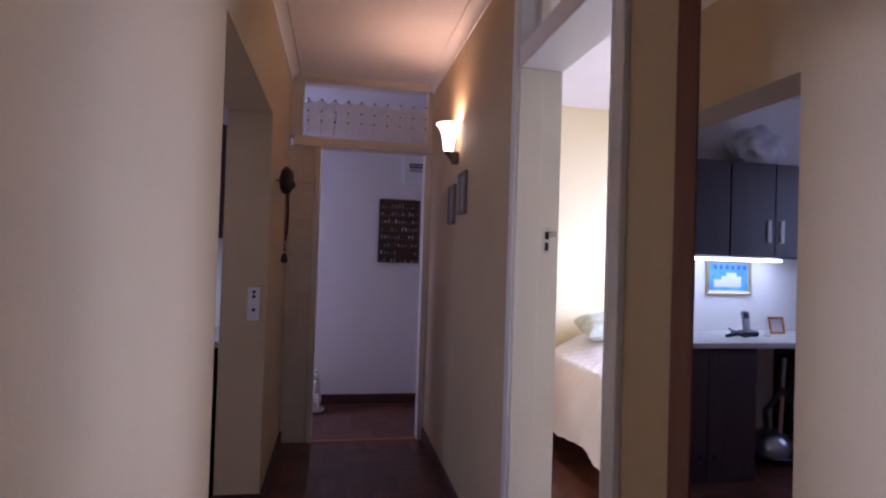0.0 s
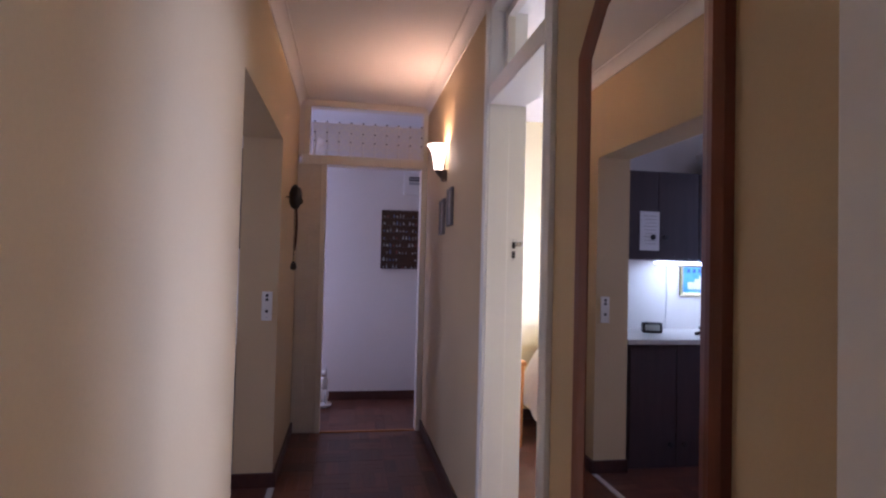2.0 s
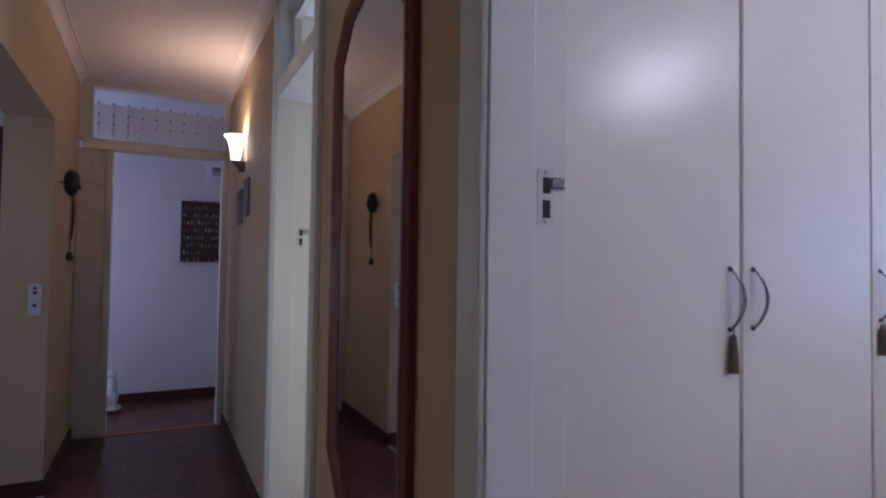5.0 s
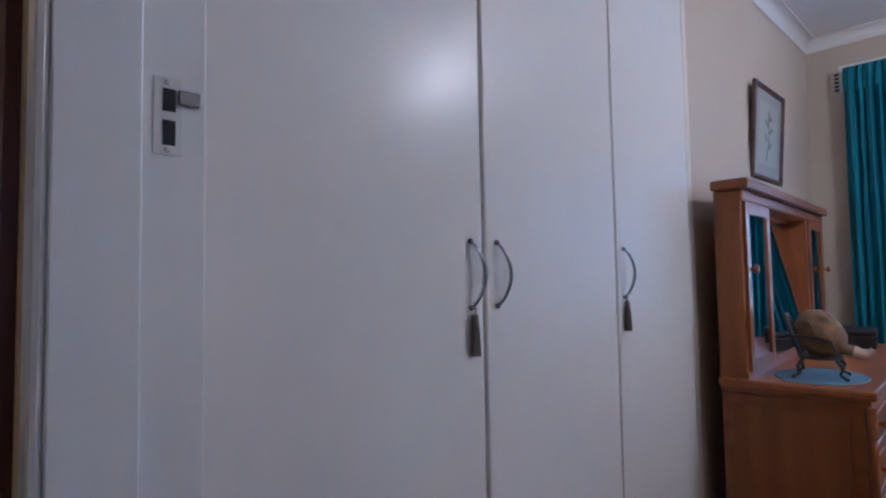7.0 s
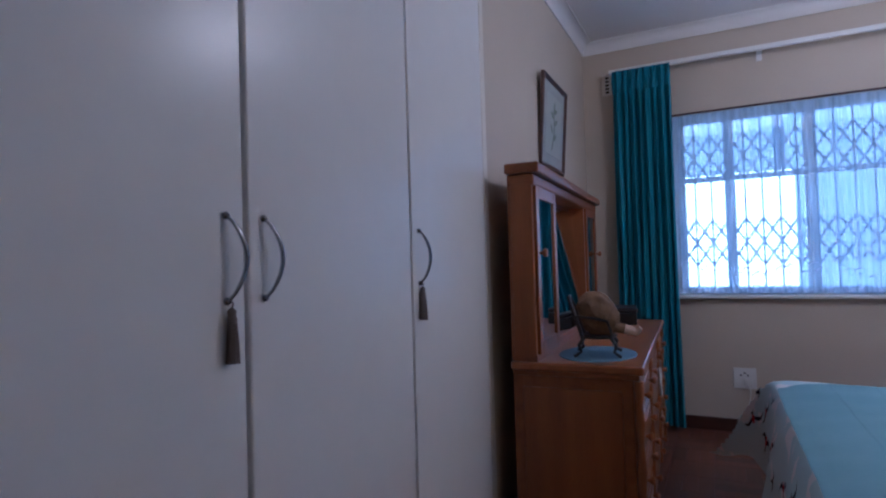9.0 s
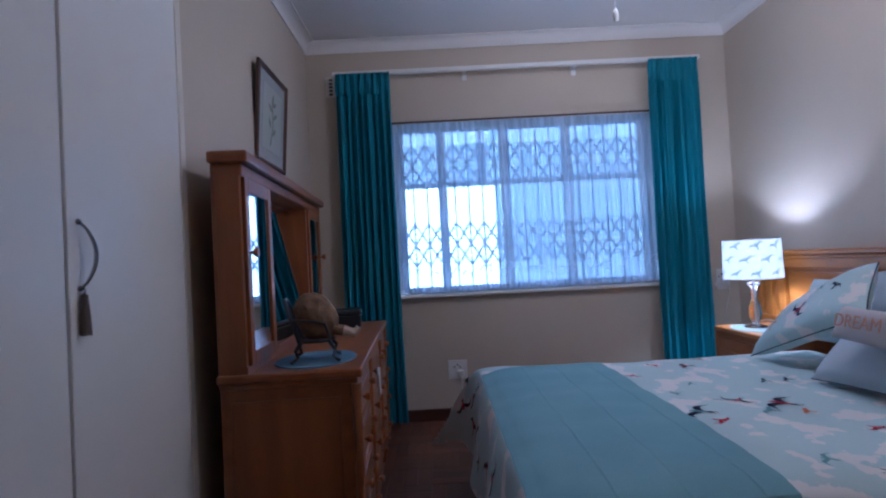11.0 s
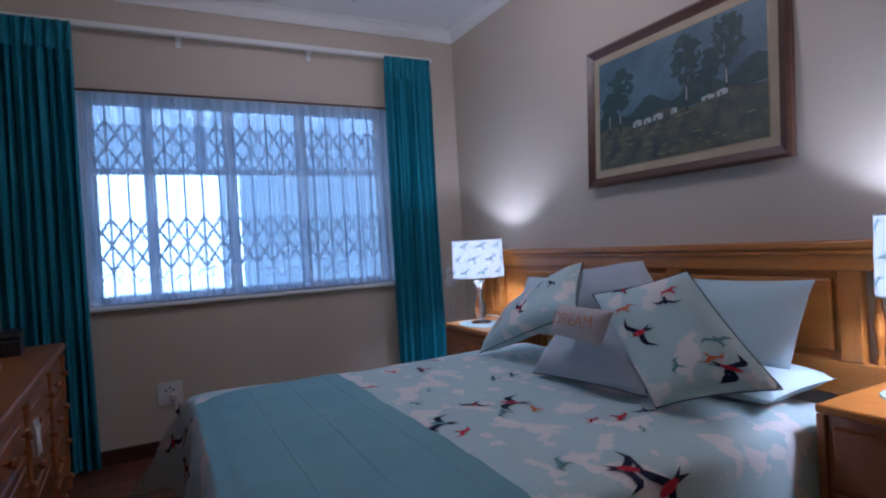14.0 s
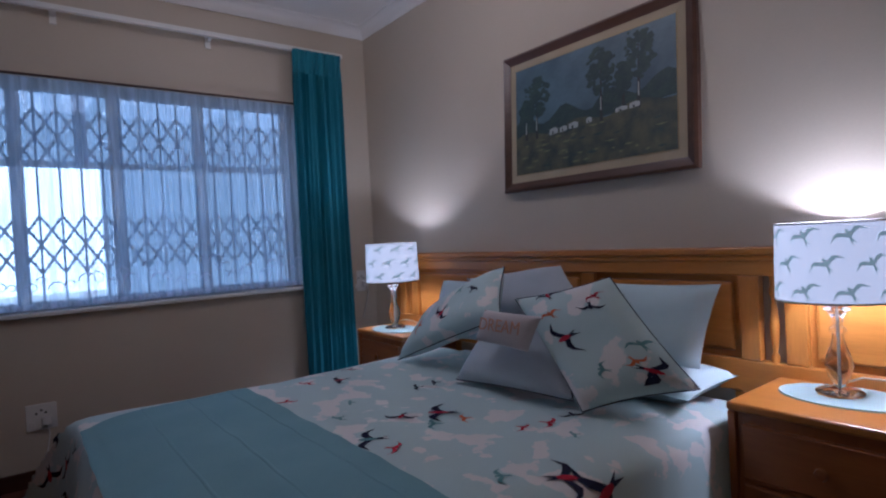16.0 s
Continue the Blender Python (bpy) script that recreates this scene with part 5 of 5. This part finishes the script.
db = thing("fuse_box", "grey-white fuse box with a dark switch row", "fuse box", pose(3.212, LB, 2.115))
part("body", one(-0.125, -0.035, -0.12, 0.125, 0, 0.12, bevel=0.006), PLASTIC, db)
part("switch_row", one(-0.075, -0.038, 0.015, 0.10, -0.035, 0.058), SLOT, db)
for k in range(7):
    part("breaker", one(-0.068 + k * 0.023, -0.042, 0.025, -0.054 + k * 0.023, -0.038, 0.048), GREYP, db)
part("label_strip", one(-0.075, -0.037, -0.02, 0.10, -0.035, 0.006), GREYP, db)
st = bmesh.new()
for (x, y, z), r in (((0, 0, 0.03), (0.085, 0.075, 0.03)), ((0, 0.01, 0.11), (0.055, 0.06, 0.085)), ((0.004, 0, 0.22), (0.042, 0.045, 0.075)), ((0, -0.012, 0.315), (0.036, 0.042, 0.036)), ((-0.022, 0, 0.355), (0.010, 0.010, 0.024)), ((0.022, 0, 0.355), (0.010, 0.010, 0.024)), ((0.03, -0.045, 0.08), (0.016, 0.018, 0.08)), ((-0.03, -0.045, 0.08), (0.016, 0.018, 0.08))):
    made = bmesh.ops.create_icosphere(st, subdivisions=3, radius=1.0)["verts"]
    bmesh.ops.scale(st, verts=made, vec=r)
    bmesh.ops.translate(st, verts=made, vec=(x, y, z))
solid("cat_figurine", st, CERAMIC, "white glazed seated cat figurine on the lobby floor", "figurine", smooth=True, at=pose(2.375, 4.18, 0))

# ---- kitchen ----
def cabinet(name, label, x0, x1, y0, y1, z0, z1, doors, handles, m=KITW):
    c = thing(name, label, "cabinet")
    part("body", one(x0, y0 + 0.02, z0, x1, y1, z1), m, c)
    w = (x1 - x0) / doors
    for k in range(doors):
        d = part("door", one(x0 + k * w + 0.003, y0, z0 + 0.004, x0 + (k + 1) * w - 0.003, y0 + 0.018, z1 - 0.004, bevel=0.003), m, c)
        hx = x0 + k * w + (0.05 if k % 2 else w - 0.05)
        if handles == "bar":
            part("handle", one(hx - 0.014, y0 - 0.012, z0 + 0.10, hx + 0.014, y0, z0 + 0.25, bevel=0.003), PLASTIC, d, "white plastic pull")
        else:
            part("knob", turned([(0.008, 0), (0.008, 0.012), (0.020, 0.020), (0.018, 0.03), (0, 0.034)], 14), BLACK, d, at=pose(hx, y0, z0 + 0.16, 90))
    return c


cabinet("wall_cabinet", "dark wooden kitchen wall cabinet, closed", 1.24, 1.885, 2.68, KN, 1.395, 2.035, 2, "knob")
cabinet("wall_cabinet", "dark wooden kitchen wall cabinet with white pulls", 0.55, 1.235, 2.68, KN, 1.395, 2.035, 2, "bar")
cabinet("wall_cabinet", "dark wooden kitchen wall cabinet with white pulls", -0.15, 0.545, 2.68, KN, 1.395, 2.035, 2, "bar")
cabinet("base_cabinet", "dark wooden kitchen base cabinet under the counter", 1.22, 1.90, 2.43, KN, 0.0, 0.825, 2, "knob")
cabinet("base_cabinet", "dark wooden kitchen base cabinet under the counter", -0.2, 0.60, 2.43, KN, 0.0, 0.825, 2, "knob")
solid("countertop", one(-0.2, 2.385, 0.827, KE - 0.002, KN, 0.862, bevel=0.006), COUNTER, "pale speckled kitchen countertop", "countertop")
part_tube = thing("under_cabinet_light", "lit fluorescent tube under the wall cabinets", "light")
part("tube", rod([(0.65, 2.90, 1.378), (1.45, 2.90, 1.378)], 0.012, 12), glow("tube_glow", (0.86, 0.95, 1.0), 6.0), part_tube)
part("holder", one(0.62, 2.88, 1.385, 1.48, 2.92, 1.395), PLASTIC, part_tube)
kp = thing("framed_picture", "small gold-framed picture in blue and white on the kitchen wall", "picture", pose(1.0, KN - 0.002, 1.25))
frame_parts(kp, 0.185, 0.128, 0.030, 0.02, mat("gold_frame", (0.45, 0.38, 0.20), 0.4, 0.5))
part("print", one(-0.16, -0.010, -0.102, 0.16, -0.004, 0.102), mat("blue_print", (0.03, 0.20, 0.55), 0.4, color2=(0.12, 0.36, 0.62), scale=9), kp)
part("white_shape", boxes((-0.10, -0.012, -0.075, 0.06, -0.010, 0.005), (-0.06, -0.012, 0.005, 0.02, -0.010, 0.03), (0.06, -0.012, -0.075, 0.12, -0.010, -0.02)), mat("pale_print", (0.62, 0.60, 0.62), 0.4), kp)
for k in range(6):
    part("print_mark", one(-0.14 + k * 0.048, -0.0115, 0.055, -0.115 + k * 0.048, -0.010, 0.085), mat("dark_blue_print", (0.02, 0.08, 0.30), 0.4) if k == 0 else bpy.data.materials["dark_blue_print"], kp)
nt_ = thing("paper_notice", "white paper notice with faint lines taped to a cabinet", "paper", pose(1.63, 2.678, 1.60))
part("sheet", one(-0.075, -0.003, -0.14, 0.075, -0.0015, 0.14), mat("note_paper", (0.72, 0.73, 0.76), 0.7), nt_)
for k in range(9):
    part("text_line", one(-0.055, -0.0038, 0.105 - k * 0.025, 0.05 - 0.01 * (k % 3), -0.003, 0.110 - k * 0.025), GREYP, nt_)
ph = thing("telephone", "cordless telephone on a dark cradle on the counter", "telephone", pose(1.07, 2.70, 0.863))
part("cradle", one(-0.05, -0.05, 0, 0.05, 0.05, 0.035, bevel=0.012), BLACK, ph)
part("handset", one(-0.022, -0.012, 0.03, 0.022, 0.018, 0.17, bevel=0.010), GREYP, ph, at=pose(0, 0, 0, -12, 0, 0))
part("earpiece", one(-0.020, -0.016, 0.115, 0.020, -0.004, 0.16, bevel=0.006), BLACK, ph, at=pose(0, 0, 0, -12, 0, 0))
for k in range(3):
    s = solid("sunglasses_case" if k == 0 else "cable", rod([(1.30 - k * 0.05, 2.62 + 0.03 * k, 0.872), (1.22, 2.60 + 0.05 * k, 0.89 + 0.012 * k), (1.14, 2.63 + 0.02 * k, 0.868)], 0.012 - 0.004 * k, 8), BLACK, "black case on the counter" if k == 0 else "black cable lying on the counter", "case" if k == 0 else "cable")
ck = thing("alarm_clock", "small dark clock with a pale display on the counter", "clock", pose(1.56, 2.75, 0.863, 0, 0, 20))
part("body", one(-0.07, -0.03, 0, 0.07, 0.03, 0.075, bevel=0.010), BLACK, ck)
part("display", one(-0.05, -0.032, 0.018, 0.05, -0.030, 0.06), mat("pale_display", (0.55, 0.60, 0.58), 0.2), ck)
solid("power_lead", rod([(1.30, KN - 0.006, 1.37), (1.295, KN - 0.006, 1.1), (1.31, KN - 0.008, 0.87)], 0.003, 6), GREYP, "grey power lead hanging from the lit tube", "power lead")
fr2 = thing("photo_frame", "small wooden photo frame standing on the counter", "picture", pose(0.77, 2.78, 0.864, -12, 0, 0))
frame_parts(fr2, 0.06, 0.06, 0.016, 0.012, PINE)
for o_ in fr2.children:
    o_.matrix_basis = pose(0, 0, 0.06)
part("photo", one(-0.046, -0.004, 0.014, 0.046, -0.001, 0.106), mat("photo_paper", (0.5, 0.42, 0.36), 0.3), fr2)
sp = thing("spike_file", "thin metal paper spike on a round base", "spike", pose(0.93, 2.70, 0.863))
part("base", turned([(0.03, 0), (0.03, 0.004), (0.004, 0.006)], 18), STEEL, sp)
part("spike", turned([(0.002, 0.004), (0.0015, 0.12), (0, 0.128)], 8), STEEL, sp)
bag = bmesh.new()
bmesh.ops.create_icosphere(bag, subdivisions=4, radius=1.0)
for v in bag.verts:
    n = v.co.normalized()
    k = 1 + 0.25 * noise.noise(n * 2.2) + 0.09 * noise.noise(n * 7)
    v.co = Vector((0.20 * n.x * k, 0.12 * n.y * k, max(-0.13, 0.15 * n.z * k)))
solid("plastic_bag", bag, mat("pale_plastic_bag", (0.60, 0.60, 0.62), 0.35, bump=0.5, bump_scale=30), "crumpled pale plastic bag on top of the cabinets", "bag", smooth=True, at=pose(0.92, 2.84, 2.036 + 0.13))
vc = thing("vacuum_cleaner", "silver and black vacuum cleaner standing under the counter", "vacuum cleaner", pose(0.86, 2.72, 0, 0, 0, -20))
part("body", turned([(0.10, 0.05), (0.13, 0.07), (0.135, 0.14), (0.10, 0.20), (0.03, 0.23)], 24), STEEL, vc, smooth=True)
part("bumper", turned([(0.125, 0.03), (0.14, 0.06), (0.125, 0.08)], 24), BLACK, vc, smooth=True)
for y in (-0.12, 0.12):
    part("wheel", turned([(0.07, -0.015), (0.075, 0), (0.07, 0.015)], 20), BLACK, vc, at=pose(-0.06, y, 0.075, 90))
part("hose", rod([(0.05, 0, 0.21), (0.16, -0.05, 0.38), (0.05, -0.10, 0.52), (-0.08, -0.06, 0.42), (-0.03, -0.02, 0.30)], 0.018, 10), BLACK, vc, smooth=True)
part("wand", rod([(0.0, -0.06, 0.18), (0.0, -0.08, 0.72)], 0.014, 10), STEEL, vc)

# ---- guest room ----
gb = thing("guest_bed", "single bed with a white quilted bedspread", "bed")


def quilt(u, v):
    a, b = 4.02 + 1.10 * (u + 1) / 2 - 0.0, 1.62 + 1.98 * (v + 1) / 2
    x = 4.05 + (u + 1) * 0.52
    d = max(0.0, -0.72 - u) / 0.28
    d2 = max(0.0, -0.80 - v) / 0.20
    z = 0.585 + 0.25 * min(1.0, max(0.0, (u + 0.85) / 0.95)) ** 1.2 * (0.45 + 0.55 * max(0.0, v)) - 0.40 * max(d, d2) ** 1.3 + 0.012 * noise.noise(Vector((x * 3, b * 3, 0)))
    return (x - 0.03 * d * math.sin(9 * b) - 0.05 * d, b - 0.06 * d2, z + 0.004 * math.sin(60 * b) * math.sin(60 * x + 0.7 * math.sin(9 * b)))


part("bedspread", surface(quilt, 70, 110), QUILT, gb, smooth=True)
part("mattress", one(4.22, 1.80, 0.22, 5.05, 3.60, 0.58, bevel=0.03), QUILT, gb)
part("base", one(4.24, 1.84, 0.06, 5.03, 3.58, 0.22), DARKW, gb)
for x in (4.26, 4.95):
    for y in (1.88, 3.5):
        part("leg", one(x, y, 0, x + 0.05, y + 0.05, 0.06), DARKW, gb)
cushion("pillow", "pale green patterned pillow on the white bedspread", ((4.36, 3.52, 0.86), (4.88, 3.54, 0.92), (4.90, 3.22, 0.85), (4.34, 3.20, 0.77)), 0.16, FLORAL)
bt = thing("bedside_table", "orange pine bedside table beside the guest bed", "table", pose(3.72, 3.10, 0))
part("tabletop", one(-0.16, -0.20, 0.60, 0.15, 0.50, 0.63, bevel=0.006), PINE, bt)
part("drawer", one(-0.15, -0.18, 0.44, 0.14, 0.48, 0.60, bevel=0.004), PINE, bt)
for x in (-0.15, 0.10):
    for y in (-0.17, 0.43):
        part("leg", one(x, y, 0, x + 0.04, y + 0.04, 0.44, bevel=0.004), PINE_Z, bt)
part("shelf", one(-0.14, -0.16, 0.16, 0.13, 0.46, 0.18), PINE, bt)

# ---- pieces of the setting ----
# painted brick courses of the pier
pier = bpy.data.objects["wall_pier"]
bk = {w: mesh_of("brick", one(0, -0.006, 0, w, 0.0, 0.250, bevel=0.003), MORTAR) for w in (0.172, 0.084)}
for k in range(8):
    if k % 2:
        piece("brick", bk[0.084], pier, pose(2.170, PN + 0.006, 0.02 + k * 0.257))
        piece("brick", bk[0.084], pier, pose(2.258, PN + 0.006, 0.02 + k * 0.257))
    else:
        piece("brick", bk[0.172], pier, pose(2.170, PN + 0.006, 0.02 + k * 0.257))

# parquet: squares of three blocks, laid crosswise
floor = bpy.data.objects["floor"]
BL, BWD = 0.225, 0.075
block = mesh_of("parquet_block", one(-BL / 2 + 0.0006, -BWD / 2 + 0.0006, -0.012, BL / 2 - 0.0006, BWD / 2 - 0.0006, 0.0), PARQ)
nfl = 0
verts, faces = [], []
random.seed(77)


def blocks(x0, x1, y0, y1, single):
    """Lay the floor of one rectangle, as single blocks or joined."""
    global nfl
    nx, ny = int((x1 - x0) / BL + 0.999), int((y1 - y0) / BL + 0.999)
    for i in range(nx):
        for j in range(ny):
            for k in (-1, 0, 1):
                cx, cy = x0 + (i + 0.5) * BL, y0 + (j + 0.5) * BL
                turn = (i + j) % 2
                px, py = (cx + k * BWD, cy) if turn else (cx, cy + k * BWD)
                hx, hy = (BWD / 2, BL / 2) if turn else (BL / 2, BWD / 2)
                if px - hx >= x1 or py - hy >= y1:
                    continue
                if single and nfl < 290:
                    piece("parquet_block", block, floor, pose(px, py, random.uniform(-0.0006, 0.0), 0, 0, 90 * turn))
                    nfl += 1
                else:
                    b = len(verts)
                    e = 0.0006
                    zt = random.uniform(-0.0006, 0.0)
                    for z in (-0.012, zt):
                        for sx, sy in ((-1, -1), (1, -1), (1, 1), (-1, 1)):
                            verts.append((px + sx * (hx - e), py + sy * (hy - e), z))
                    faces.extend(((b + 4, b + 5, b + 6, b + 7), (b, b + 1, b + 5, b + 4), (b + 1, b + 2, b + 6, b + 5), (b + 2, b + 3, b + 7, b + 6), (b + 3, b, b + 4, b + 7)))


blocks(HW, HE, 0.30, PN, True)
blocks(BW, 4.30, 0.40, 2.6, False)
blocks(HE, BW, 0.655, 1.385, False)
blocks(BW, 4.30, 2.6, 3.68, False)
blocks(HW, HE, -4.0, 0.30, False)
blocks(0.65, 3.45, PN + 0.03, LB, False)
blocks(HE, BE, BS, -0.29, False)
blocks(-0.5, HW, 0.1, KN, False)
me = bpy.data.meshes.new("parquet_field")
me.from_pydata(verts, [], faces)
PARQ_J = PARQ.copy()
PARQ_J.name = "parquet_field_wood"
nt2 = PARQ_J.node_tree
inf = next(n for n in nt2.nodes if n.type == "OBJECT_INFO")
geo = nt2.nodes.new("ShaderNodeNewGeometry")
for l in [l for l in nt2.links if l.from_node == inf]:
    nt2.links.new(geo.outputs["Random Per Island"], l.to_socket)
me.materials.append(PARQ_J)
pfield = new("parquet_field", me)
tagged(pfield, "dark red-brown parquet blocks of the remaining floor", "parquet", kind="stuff")
